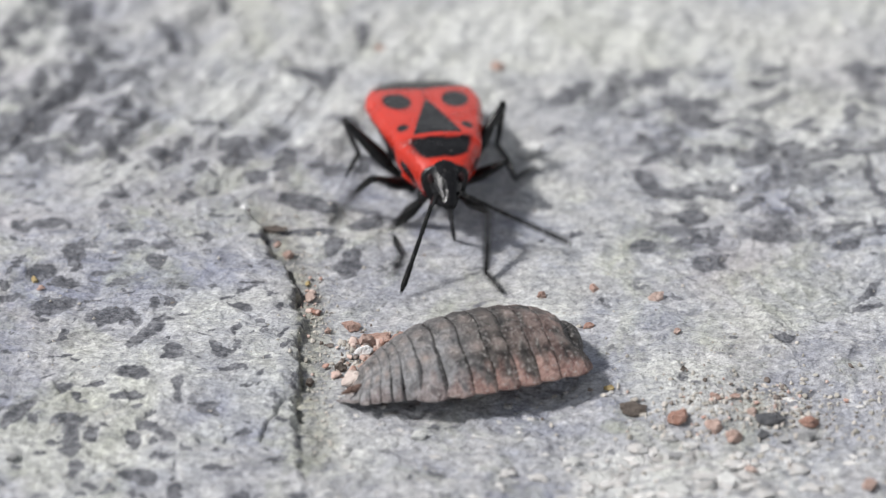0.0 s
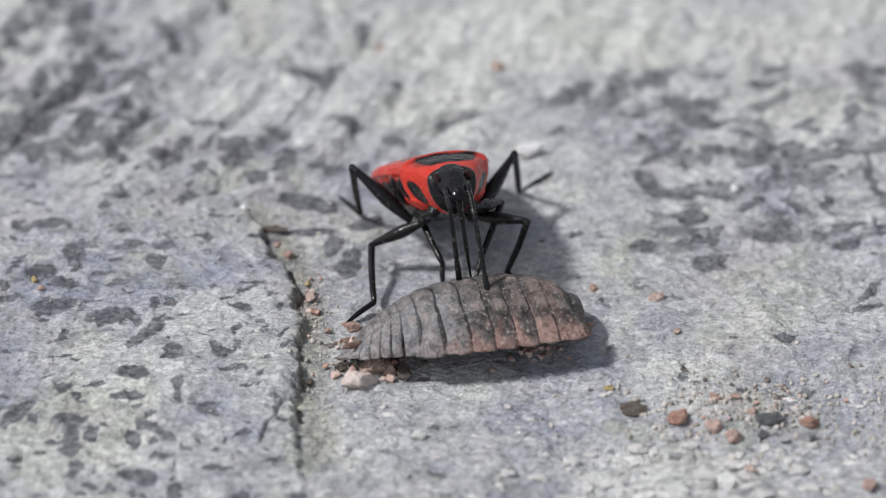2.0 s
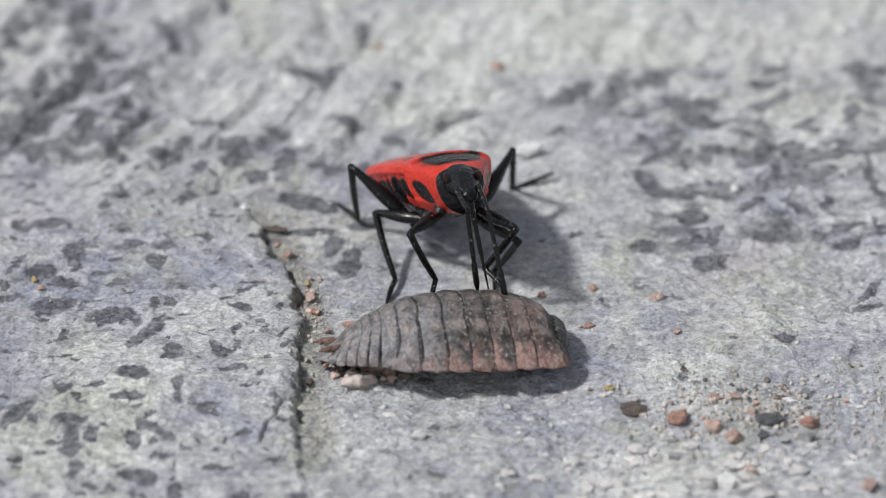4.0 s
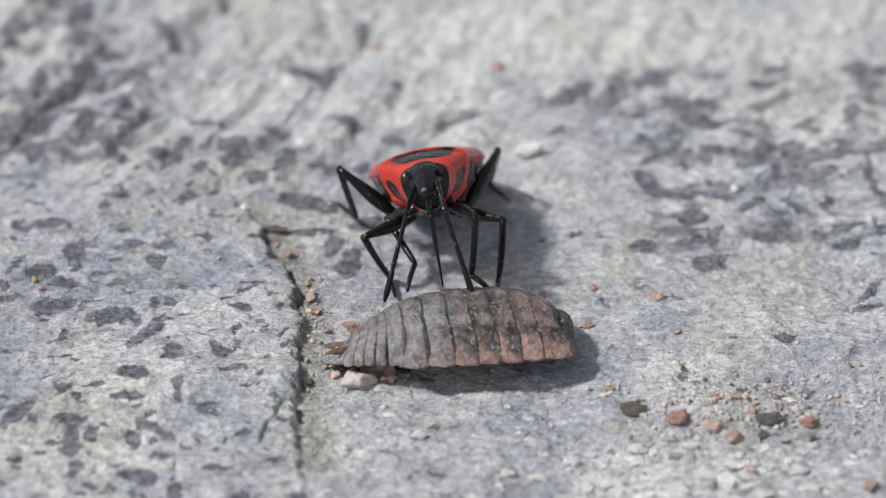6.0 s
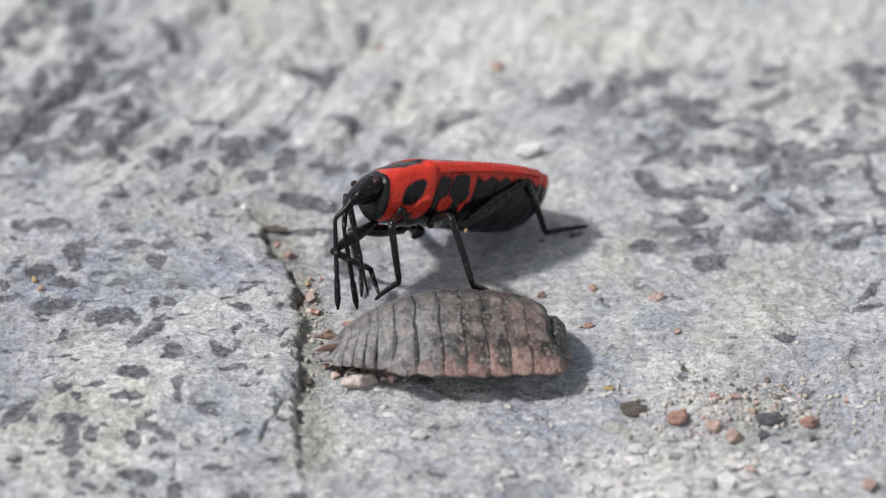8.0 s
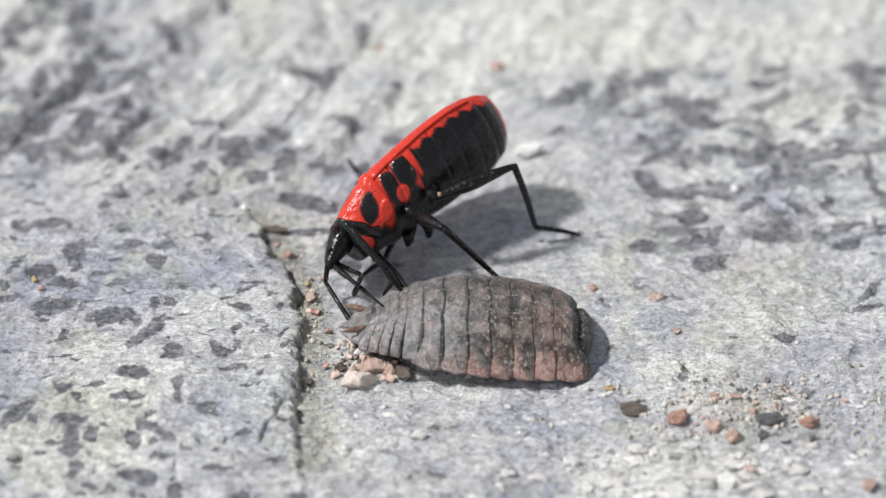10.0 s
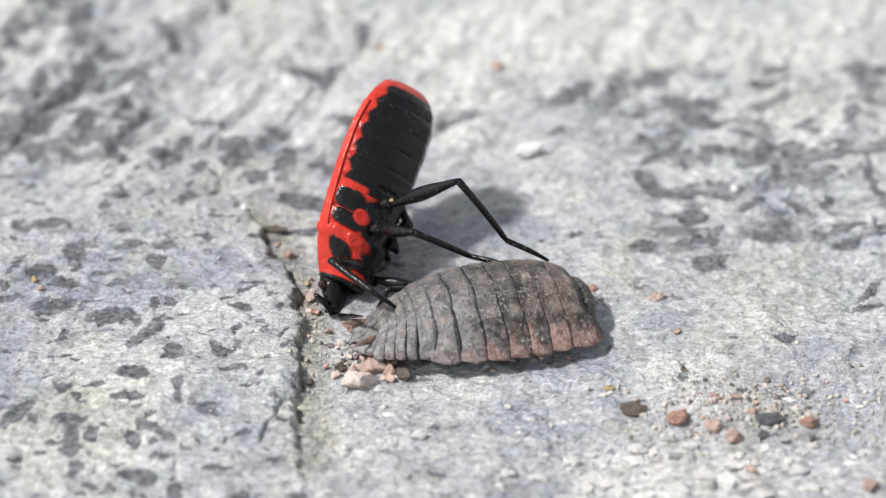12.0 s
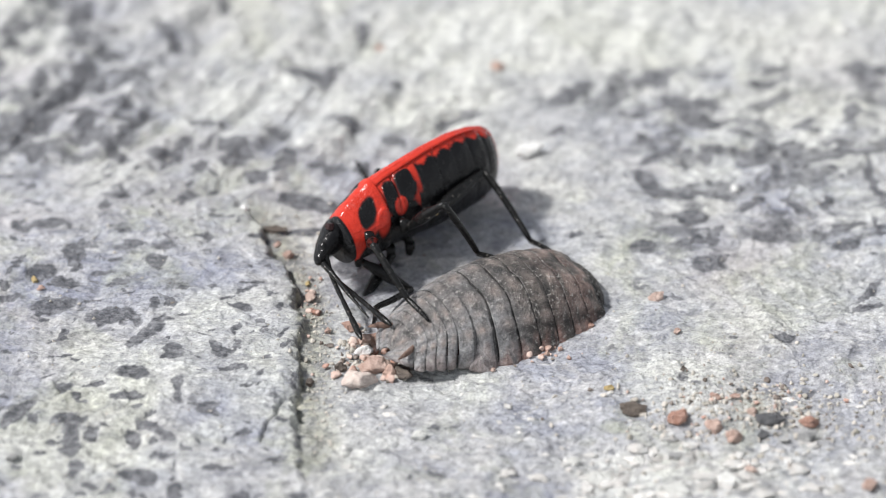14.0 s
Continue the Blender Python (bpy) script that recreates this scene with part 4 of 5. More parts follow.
BUG_ROWS_3 = [
    (10.3, -1.98, 0.80, 3.10, 75.00, 12.20, -134.20), (10.5, -1.78, 1.45, 3.15, 65.30, 8.77, -131.19),
    (11, -2.50, 0.59, 2.62, 77.00, 21.66, -127.76), (11.5, -3.29, 0.06, 2.66, 91.00, 33.05, -119.99),
    (12, -3.61, -0.25, 2.60, 95.00, 35.28, -115.38), (12.3, -3.62, -0.10, 2.56, 82.00, 20.90, -112.80),
    (12.5, -3.50, -0.14, 2.57, 81.00, 20.84, -114.43), (12.7, -3.34, -0.08, 2.59, 76.00, 17.00, -119.40),
    (13, -3.22, 0.13, 2.63, 69.00, 12.06, -124.80), (13.5, -2.69, 0.42, 2.73, 62.00, 4.60, -131.85),
]
BUG_ROWS_4 = [
    (14, -2.19, 0.46, 2.52, 66.00, -2.40, -136.16),
]
BUG_ROWS = BUG_ROWS_1 + BUG_ROWS_2 + BUG_ROWS_3 + BUG_ROWS_4
LOUSE_ROWS_1 = [
    (0, 0.78, -8.54, 0.18, -27.14, -1.20, 14.80), (1.5, 0.72, -8.72, 0.31, -28.72, -1.50, 14.50),
    (1.7, 0.72, -8.30, 0.20, -30.29, -0.80, 14.40), (1.8, 0.86, -7.16, 0.27, -31.57, -0.80, 13.90),
    (2, 0.85, -6.51, 0.31, -33.24, 0.20, 11.60), (2.2, 0.80, -6.48, 0.38, -36.54, -1.20, 6.50),
    (2.5, -0.35, -7.34, 0.48, -26.82, 3.46, 4.60), (3, -0.39, -7.47, 0.57, -28.97, 3.94, 4.00),
    (3.2, -0.25, -7.45, 0.40, -27.00, 4.31, 6.00), (5.5, 0.38, -7.14, 0.24, -32.01, 0.20, 6.50),
    (6, 0.38, -7.14, 0.24, -32.01, 0.20, 6.50), (6.5, 0.36, -7.34, 0.32, -30.96, -0.50, 5.60),
    (7, 0.26, -7.41, 0.29, -26.61, 0.60, 4.40),
]
LOUSE_ROWS_2 = [
    (7.5, 0.14, -7.40, 0.38, -29.95, 1.50, 2.60), (8, 0.05, -7.47, 0.46, -24.40, 1.50, 2.40),
    (8.2, 0.30, -7.62, 0.37, -25.09, 1.90, 3.20), (10.3, 1.10, -6.03, 0.34, -10.94, 5.88, -2.45),
    (10.5, 1.10, -5.45, 0.37, -23.08, 7.82, -9.97), (11, 0.86, -5.94, 0.45, -12.54, 3.77, -3.20),
    (11.5, 0.90, -5.80, 0.40, -15.38, 2.87, 5.75), (12, 1.24, -5.71, 0.35, -13.59, 1.53, 13.90),
    (12.3, 1.65, -5.11, 0.15, -17.14, 6.58, 18.96), (12.5, 1.80, -4.76, 0.12, -8.30, 4.95, 20.65),
    (12.7, 1.75, -5.08, 0.16, -9.68, 8.57, 27.06), (13, 1.75, -5.19, 0.14, -4.67, 10.11, 30.55),
    (13.5, 1.90, -5.44, 0.17, 2.01, 8.99, 35.81),
]
LOUSE_ROWS_3 = [
    (14, 1.82, -5.11, 0.17, 3.48, 7.55, 32.66),
]
LOUSE_ROWS = LOUSE_ROWS_1 + LOUSE_ROWS_2 + LOUSE_ROWS_3
FRONT_R_ANKLE = [
    (0, -1.66, -0.83, 0.36), (0.1, -1.68, -0.80, 0.20), (0.3, -1.14, -2.62, 0.47), (0.5, -1.28, -2.91, 0.78),
    (1, -1.26, -4.20, 0.27), (1.5, -0.71, -3.41, 0.72), (1.7, -0.11, -4.19, 1.28), (1.8, -0.08, -4.95, 2.45),
    (2, -0.01, -2.98, 1.51), (2.2, 0.06, -3.24, 1.81), (2.5, -0.27, -5.05, 2.42), (3, -0.20, -5.67, 2.46),
    (3.2, -0.20, -5.56, 2.29), (5.5, -0.74, -2.81, 1.52), (6, -1.11, -3.08, 1.61), (6.5, -1.85, -3.50, 1.49),
    (7, -2.08, -3.83, 1.23), (7.5, -2.54, -3.37, 1.17), (8, -2.89, -3.03, 1.30), (8.2, -2.57, -3.43, 1.52),
    (10.5, -1.86, -4.90, 2.29), (14, -2.65, -4.93, 0.84),
]
FRONT_R_KNEE = [
    (0, -1.98, 1.64, 0.03), (0.1, -2.44, -2.12, 2.14), (0.3, -2.27, -0.39, 0.21), (0.5, -2.31, -0.72, 0.19),
    (1, -2.17, -4.34, 2.58), (1.5, -1.58, -1.39, 1.88), (1.7, -0.98, -1.94, 1.99), (1.8, -0.99, -5.01, 4.80),
    (2, -1.01, -0.92, 2.58), (2.2, -1.03, -1.18, 2.73), (2.5, -0.79, -4.97, 4.86), (3, -0.31, -4.72, 4.80),
    (3.2, -0.27, -4.71, 4.65), (5.5, -1.93, -0.83, 2.44), (6, -2.25, -0.99, 2.35), (6.5, -3.28, -1.57, 2.17),
    (7, -3.09, -4.31, 3.46), (7.5, -3.16, -0.95, 1.41), (8, -4.26, -4.05, 3.12), (8.2, -4.21, -4.26, 3.22),
    (10.5, -1.80, -2.87, 0.84), (14, -1.27, -2.94, 0.19),
]
FRONT_R_TOE = [
    (0, -2.11, -2.05, 0.03), (0.1, -2.17, -2.10, 0.18), (0.3, -1.20, -4.00, 0.17), (0.5, -1.10, -4.09, 0.27),
    (1, -1.09, -5.47, 0.38), (1.5, -0.58, -4.66, 0.50), (1.7, -0.13, -5.51, 1.20), (1.8, 0.03, -6.12, 2.02),
    (2, 0.02, -4.29, 1.31), (2.2, -0.09, -4.54, 1.73), (2.5, -0.27, -6.25, 1.88), (3, -0.27, -6.89, 2.08),
    (3.2, -0.31, -6.81, 1.97), (5.5, -0.99, -3.97, 1.00), (6, -1.42, -4.24, 1.06), (6.5, -1.88, -4.71, 1.09),
    (7, -2.73, -4.91, 0.78), (7.5, -2.98, -4.59, 0.84), (8, -2.53, -4.24, 0.93), (8.2, -2.33, -4.61, 1.01),
    (10.5, -2.35, -4.47, 1.18), (14, -2.76, -6.22, 0.95),
]
FRONT_L_ANKLE_1 = [
    (0, 1.73, -2.21, 0.46), (0.1, 1.77, -1.67, 0.57), (0.3, 1.58, -1.83, 0.34), (0.5, 0.30, -2.86, 0.47),
    (1, 0.30, -3.31, 0.05), (1.5, 1.03, -3.76, 1.48), (1.7, 1.47, -4.40, 1.86), (1.8, 1.73, -3.45, 2.18),
    (2, 1.58, -2.90, 1.98), (2.2, 1.46, -3.08, 2.17), (2.5, 1.94, -3.54, 1.49), (3, 2.40, -4.45, 2.24),
    (3.2, 2.10, -4.17, 1.84), (5.5, 1.15, -3.27, 1.91), (6, 1.12, -4.99, 2.47),
]
FRONT_L_ANKLE_2 = [
    (6.5, 1.14, -4.49, 2.30), (7, 1.15, -5.04, 2.11), (7.5, -0.96, -5.48, 2.40), (8, -1.71, -5.83, 2.77),
    (8.2, -2.28, -5.14, 2.93), (10.3, -2.19, -5.46, 3.11), (10.5, -1.42, -3.93, 2.65), (11, -2.93, -5.68, 2.92),
    (11.5, -2.72, -5.81, 2.57), (12, -2.71, -6.65, 2.90), (12.3, -2.02, -4.72, 1.73), (12.5, -2.01, -6.51, 2.94),
    (12.7, -1.81, -5.46, 1.87), (13, -1.55, -6.68, 2.64), (13.5, -1.35, -6.79, 2.49),
]
FRONT_L_ANKLE_3 = [
    (14, -1.37, -6.40, 2.35),
]
FRONT_L_ANKLE = FRONT_L_ANKLE_1 + FRONT_L_ANKLE_2 + FRONT_L_ANKLE_3
FRONT_L_KNEE_1 = [
    (0, 1.79, -0.54, 2.26), (0.1, 1.89, 0.80, 0.40), (0.3, 1.62, -2.32, 2.77), (0.5, 0.72, -0.39, 0.42),
    (1, 0.49, -0.95, 0.89), (1.5, 1.33, -1.33, 1.92), (1.7, 1.89, -1.95, 1.99), (1.8, 2.28, -1.10, 2.76),
    (2, 2.36, -0.73, 2.92), (2.2, 2.18, -0.83, 2.94), (2.5, 2.63, -1.38, 2.58), (3, 3.34, -3.76, 4.49),
    (3.2, 2.68, -4.18, 4.27), (5.5, 1.38, -0.87, 2.55), (6, 1.25, -4.14, 4.84),
]
FRONT_L_KNEE_2 = [
    (6.5, 0.80, -4.29, 4.77), (7, 0.49, -4.42, 4.43), (7.5, -1.08, -4.75, 4.80), (8, -2.00, -5.26, 5.19),
    (8.2, -2.30, -5.30, 5.44), (10.3, -3.43, -3.41, 3.76), (10.5, -2.61, -2.36, 4.21), (11, -4.03, -3.53, 3.48),
    (11.5, -4.45, -4.11, 3.07), (12, -4.44, -4.88, 3.14), (12.3, -3.58, -4.68, 3.64), (12.5, -3.55, -4.73, 3.70),
    (12.7, -3.31, -5.15, 3.81), (13, -3.12, -5.00, 3.57), (13.5, -2.77, -4.93, 3.35),
]
FRONT_L_KNEE_3 = [
    (14, -2.64, -4.55, 3.45),
]
FRONT_L_KNEE = FRONT_L_KNEE_1 + FRONT_L_KNEE_2 + FRONT_L_KNEE_3
FRONT_L_TOE_1 = [
    (0, 2.38, -3.34, 0.33), (0.1, 1.84, -2.93, 0.40), (0.3, 2.37, -2.94, 0.24), (0.5, 0.36, -4.13, 0.05),
    (1, 0.69, -4.54, 0.23), (1.5, 0.92, -4.35, 0.34), (1.7, 1.29, -4.81, 0.67), (1.8, 1.61, -4.38, 1.18),
    (2, 1.22, -3.91, 1.21), (2.2, 1.24, -4.01, 1.18), (2.5, 2.48, -4.72, 1.56), (3, 2.71, -5.55, 1.71),
    (3.2, 2.70, -5.29, 1.59), (5.5, 1.92, -4.25, 1.55), (6, 2.07, -5.69, 2.02),
]
FRONT_L_TOE_2 = [
    (6.5, 1.87, -5.51, 1.95), (7, 1.78, -6.18, 2.09), (7.5, -0.93, -6.75, 2.28), (8, -2.63, -5.79, 1.90),
    (8.2, -2.36, -5.59, 1.72), (10.3, -1.38, -5.58, 2.14), (10.5, -1.02, -5.16, 2.54), (11, -3.20, -6.75, 2.32),
    (11.5, -2.02, -6.82, 2.26), (12, -1.84, -6.43, 1.98), (12.3, -1.07, -5.64, 1.87), (12.5, -1.04, -5.98, 2.24),
    (12.7, -0.89, -6.41, 1.93), (13, -0.56, -7.30, 2.04), (13.5, -0.42, -7.59, 2.04),
]
FRONT_L_TOE_3 = [
    (14, -0.54, -7.36, 2.01),
]
FRONT_L_TOE = FRONT_L_TOE_1 + FRONT_L_TOE_2 + FRONT_L_TOE_3
MIDDLE_R_ANKLE = [
    (0, -4.13, 2.68, 0.26), (0.1, -3.82, -0.32, 0.51), (0.3, -3.99, 0.71, -0.00), (0.5, -3.98, 0.57, -0.07),
    (1, -3.91, -0.13, 0.17), (1.5, -3.44, -4.06, 0.35), (1.7, -3.37, -4.54, 0.45), (1.8, -2.84, -4.36, 0.51),
    (2, -2.73, -4.34, 0.61), (2.2, -1.91, -2.92, 0.44), (2.5, -1.08, -2.47, -0.14), (3, -2.37, -1.67, 0.30),
    (3.2, -1.92, -2.51, 0.41), (5.5, -1.90, -2.56, 0.30), (6, -2.16, -2.18, 0.28), (6.5, -3.30, -1.99, 0.40),
    (7, -3.46, -0.98, 0.47), (7.5, -3.74, -0.98, 0.49), (8, -3.28, -2.05, 0.44), (10.5, -2.31, -1.10, 0.29),
    (14, -2.08, -0.80, -0.57),
]
MIDDLE_R_KNEE = [
    (0, -2.93, 1.38, 2.56), (0.1, -3.59, 2.54, 0.69), (0.3, -3.74, -0.20, 2.70), (0.5, -3.75, -0.35, 2.62),
    (1, -3.94, -1.38, 2.78), (1.5, -3.48, -1.26, 1.07), (1.7, -3.12, -1.86, 1.43), (1.8, -2.91, -1.59, 1.29),
    (2, -2.83, -1.56, 1.41), (2.2, -2.35, -3.44, 3.27), (2.5, -1.86, -3.80, 2.29), (3, -1.86, 0.40, 2.22),
    (3.2, -1.72, 0.16, 1.57), (5.5, -2.88, -2.94, 3.00), (6, -3.08, -2.95, 2.91), (6.5, -3.78, -2.37, 3.24),
    (7, -3.85, -1.90, 3.21), (7.5, -3.99, -2.11, 3.19), (8, -3.46, -2.92, 3.22), (10.5, -2.32, 1.76, -0.05),
    (14, -2.83, -3.07, 0.87),
]
MIDDLE_R_TOE = [
    (0, -4.76, 1.38, 0.35), (0.1, -5.28, -0.28, 0.24), (0.3, -5.21, -0.17, 0.22), (0.5, -5.23, -0.23, 0.23),
    (1, -5.34, -0.35, 0.26), (1.5, -4.63, -4.92, 0.28), (1.7, -4.60, -5.23, 0.31), (1.8, -3.88, -5.39, 0.38),
    (2, -3.81, -5.30, 0.32), (2.2, -1.77, -4.37, 0.56), (2.5, -0.57, -3.86, 0.25), (3, -3.31, -2.79, 0.30),
    (3.2, -2.87, -3.68, 0.21), (5.5, -1.61, -4.00, 0.40), (6, -1.89, -3.65, 0.36), (6.5, -3.87, -3.44, 0.13),
    (7, -4.81, -1.40, 0.27), (7.5, -4.79, -1.92, 0.35), (8, -3.25, -3.52, 0.30), (10.5, -3.20, -2.17, 0.43),
    (14, -2.73, -2.13, 0.03),
]
MIDDLE_L_ANKLE_1 = [
    (0, 2.97, 4.28, 0.40), (0.1, 3.20, 2.35, 0.06), (0.3, 2.35, -1.07, 0.35), (0.5, 2.22, -1.42, 0.34),
    (1, 2.25, -1.04, 0.09), (1.5, 2.40, -1.90, 0.21), (1.7, 2.63, -2.36, 0.44), (1.8, 2.51, -2.05, 0.36),
    (2, 2.55, -2.05, 0.38), (2.2, 2.71, -2.43, 0.54), (2.5, 2.79, -2.14, 0.52), (3, 3.01, -1.63, 0.79),
    (3.2, 2.76, -1.64, 0.10), (5.5, 1.31, -1.28, 0.17), (6, 2.24, -2.65, 0.64),
]
MIDDLE_L_ANKLE_2 = [
    (6.5, 1.95, -2.33, 0.38), (7, 2.07, -2.43, 0.30), (7.5, 1.88, -4.37, 1.20), (8, 1.18, -5.92, 2.65),
    (8.2, 1.09, -4.80, 2.20), (10.3, 2.00, -3.67, 1.78), (10.5, 2.31, -3.85, 2.45), (11, 1.65, -3.98, 2.24),
    (11.5, 1.06, -3.44, 2.22), (12, 1.12, -3.60, 2.34), (12.3, 1.14, -2.99, 2.29), (12.5, 1.01, -3.18, 2.32),
    (12.7, 1.01, -3.40, 2.41), (13, 1.14, -3.25, 2.22), (13.5, 1.28, -3.08, 2.08),
]
MIDDLE_L_ANKLE_3 = [
    (14, 1.41, -2.75, 1.83),
]
MIDDLE_L_ANKLE = MIDDLE_L_ANKLE_1 + MIDDLE_L_ANKLE_2 + MIDDLE_L_ANKLE_3
MIDDLE_L_KNEE_1 = [
    (0, 2.70, 2.46, 2.64), (0.1, 2.64, 0.81, 2.43), (0.3, 2.24, 1.81, 0.68), (0.5, 2.34, 1.45, 0.68),
    (1, 2.18, -1.75, 2.86), (1.5, 2.77, -2.72, 2.95), (1.7, 3.17, -3.16, 3.19), (1.8, 3.31, -2.46, 3.12),
    (2, 3.23, -2.26, 3.20), (2.2, 3.36, -2.56, 3.38), (2.5, 3.16, -3.18, 3.20), (3, 3.42, -2.34, 3.56),
    (3.2, 3.15, -2.70, 2.75), (5.5, 2.44, -2.67, 2.44), (6, 2.27, -2.63, 3.54),
]
MIDDLE_L_KNEE_2 = [
    (6.5, 2.08, -2.72, 3.25), (7, 1.82, -3.04, 3.11), (7.5, 1.41, -1.53, 1.47), (8, 0.28, -4.47, 4.99),
    (8.2, 0.32, -4.85, 5.01), (10.3, -0.16, -3.05, 3.57), (10.5, 0.27, -2.22, 3.64), (11, -0.83, -3.62, 3.71),
    (11.5, -1.13, -4.16, 3.96), (12, -1.02, -4.40, 4.12), (12.3, -0.78, -3.60, 4.37), (12.5, -0.86, -3.83, 4.44),
    (12.7, -0.80, -3.89, 4.62), (13, -0.77, -3.55, 4.38), (13.5, -0.36, -3.24, 4.45),
]
MIDDLE_L_KNEE_3 = [
    (14, -0.05, -2.84, 4.32),
]
MIDDLE_L_KNEE = MIDDLE_L_KNEE_1 + MIDDLE_L_KNEE_2 + MIDDLE_L_KNEE_3
MIDDLE_L_TOE_1 = [
    (0, 3.84, 5.45, 0.19), (0.1, 4.10, 1.20, 0.30), (0.3, 3.51, -2.10, 0.18), (0.5, 3.56, -2.18, 0.21),
    (1, 3.52, -1.98, 0.16), (1.5, 3.56, -2.82, 0.27), (1.7, 2.97, -3.78, 0.43), (1.8, 3.11, -3.38, 0.43),
    (2, 3.25, -3.31, 0.46), (2.2, 2.85, -3.85, 0.76), (2.5, 2.89, -3.62, 0.31), (3, 3.45, -2.91, -0.13),
    (3.2, 3.16, -3.13, 0.03), (5.5, 0.70, -2.59, 0.56), (6, 2.11, -4.13, 0.68),
]
MIDDLE_L_TOE_2 = [
    (6.5, 1.98, -3.81, 0.61), (7, 2.05, -3.92, 0.48), (7.5, 2.28, -5.75, 1.37), (8, 1.95, -5.13, 1.68),
    (8.2, 1.79, -6.06, 2.15), (10.3, 2.59, -5.00, 2.10), (10.5, 3.18, -5.02, 2.51), (11, 2.63, -5.05, 2.48),
    (11.5, 2.36, -4.18, 2.34), (12, 2.42, -4.26, 2.48), (12.3, 2.60, -3.21, 2.38), (12.5, 2.21, -3.99, 2.53),
    (12.7, 2.39, -3.89, 2.44), (13, 2.29, -4.14, 2.48), (13.5, 2.37, -4.06, 2.38),
]
MIDDLE_L_TOE_3 = [
    (14, 2.26, -3.86, 2.37),
]
MIDDLE_L_TOE = MIDDLE_L_TOE_1 + MIDDLE_L_TOE_2 + MIDDLE_L_TOE_3
HIND_R_ANKLE = [
    (0, -3.51, 6.29, 0.26), (0.1, -3.37, 5.76, 0.12), (0.3, -3.47, 5.06, 0.16), (0.5, -3.58, 4.38, 0.21),
    (1, -3.76, 3.74, 0.12), (1.5, -3.50, 2.15, 0.04), (1.7, -3.44, 0.63, 0.59), (1.8, -3.40, 1.18, 0.50),
    (2, -3.37, 1.83, 0.42), (2.2, -3.30, 1.53, 0.38), (3, -3.35, 1.62, 0.42), (3.2, -3.40, 1.53, 0.43),
    (5.5, -3.54, 1.35, 0.59), (6.5, -3.49, 1.42, 0.56), (7, -3.09, 3.91, 0.02), (8, -2.87, 4.07, 0.18),
    (10.5, -3.10, 4.00, 0.20), (14, -2.90, 3.90, 0.22),
]
HIND_R_KNEE = [
    (0, -4.20, 4.64, 3.28), (0.1, -4.15, 3.97, 3.02), (0.3, -4.24, 3.32, 3.10), (0.5, -4.35, 2.62, 3.15),
    (1, -4.47, 1.84, 2.97), (1.5, -4.11, 0.67, 3.13), (1.7, -3.84, -0.82, 3.76), (1.8, -3.81, 0.15, 3.82),
    (2, -3.86, 0.77, 3.72), (2.2, -3.65, 0.51, 3.71), (3, -3.46, 0.85, 3.83), (3.2, -3.63, 0.82, 3.84),
    (5.5, -4.09, 0.08, 3.83), (6.5, -4.26, 0.72, 3.92), (7, -4.21, 1.91, 2.63), (8, -3.20, 1.56, 2.61),
    (10.5, -3.30, 2.40, 3.20), (14, -3.00, 2.40, 3.00),
]
HIND_R_TOE = [
    (0, -4.00, 4.53, 0.39), (0.1, -4.01, 4.08, 0.41), (0.3, -4.23, 3.41, 0.38), (0.5, -4.35, 2.73, 0.40),
    (1, -4.30, 2.01, 0.39), (1.5, -4.06, 0.48, 0.44), (1.7, -4.24, 2.18, 0.06), (1.8, -4.25, 2.73, 0.07),
    (2, -4.25, 3.40, 0.11), (2.2, -4.24, 3.09, 0.13), (3, -4.40, 3.07, 0.09), (3.2, -4.39, 3.02, 0.08),
    (5.5, -4.34, 2.94, 0.12), (6.5, -4.36, 2.98, 0.11), (7, -3.82, 2.21, 0.30), (8, -3.41, 2.38, 0.49),
    (10.5, -3.60, 5.20, 0.30), (14, -3.40, 5.10, 0.30),
]
HIND_L_ANKLE_1 = [
    (0, 2.26, 6.98, 0.21), (0.1, 2.24, 5.90, 0.11), (0.3, 2.11, 5.75, 0.01), (0.5, 2.04, 5.70, -0.08),
    (1, 2.08, 3.41, 0.61), (1.5, 2.02, 3.97, 0.12), (1.7, 2.21, 4.00, -0.16), (1.8, 2.26, 3.11, 0.30),
    (2, 3.14, 3.83, -0.03), (2.2, 3.26, 3.56, 0.02), (3, 3.41, 3.37, 0.10), (3.2, 3.33, 3.56, 0.01),
    (5.5, 2.03, 4.55, 0.01), (6.5, 1.86, 4.23, 0.08),
]
HIND_L_ANKLE_2 = [
    (7, 2.32, 4.02, 0.09), (7.5, 4.20, 1.09, 0.22), (8, 4.15, 0.46, 0.46), (8.2, 4.25, 0.25, 0.59),
    (10.3, 3.72, 0.30, 0.89), (10.5, 3.81, 1.03, 0.45), (11, 3.83, 0.05, 1.24), (11.5, 2.57, -2.96, 2.39),
    (12, 2.52, -3.05, 2.72), (12.3, 2.62, -2.39, 2.69), (12.5, 2.60, 0.27, 4.80), (12.7, 3.59, -3.18, 2.39),
    (13, 3.42, -2.01, 1.97), (13.5, 3.53, -1.41, 1.39),
]
HIND_L_ANKLE_3 = [
    (14, 3.52, -1.12, 1.26),
]
HIND_L_ANKLE = HIND_L_ANKLE_1 + HIND_L_ANKLE_2 + HIND_L_ANKLE_3
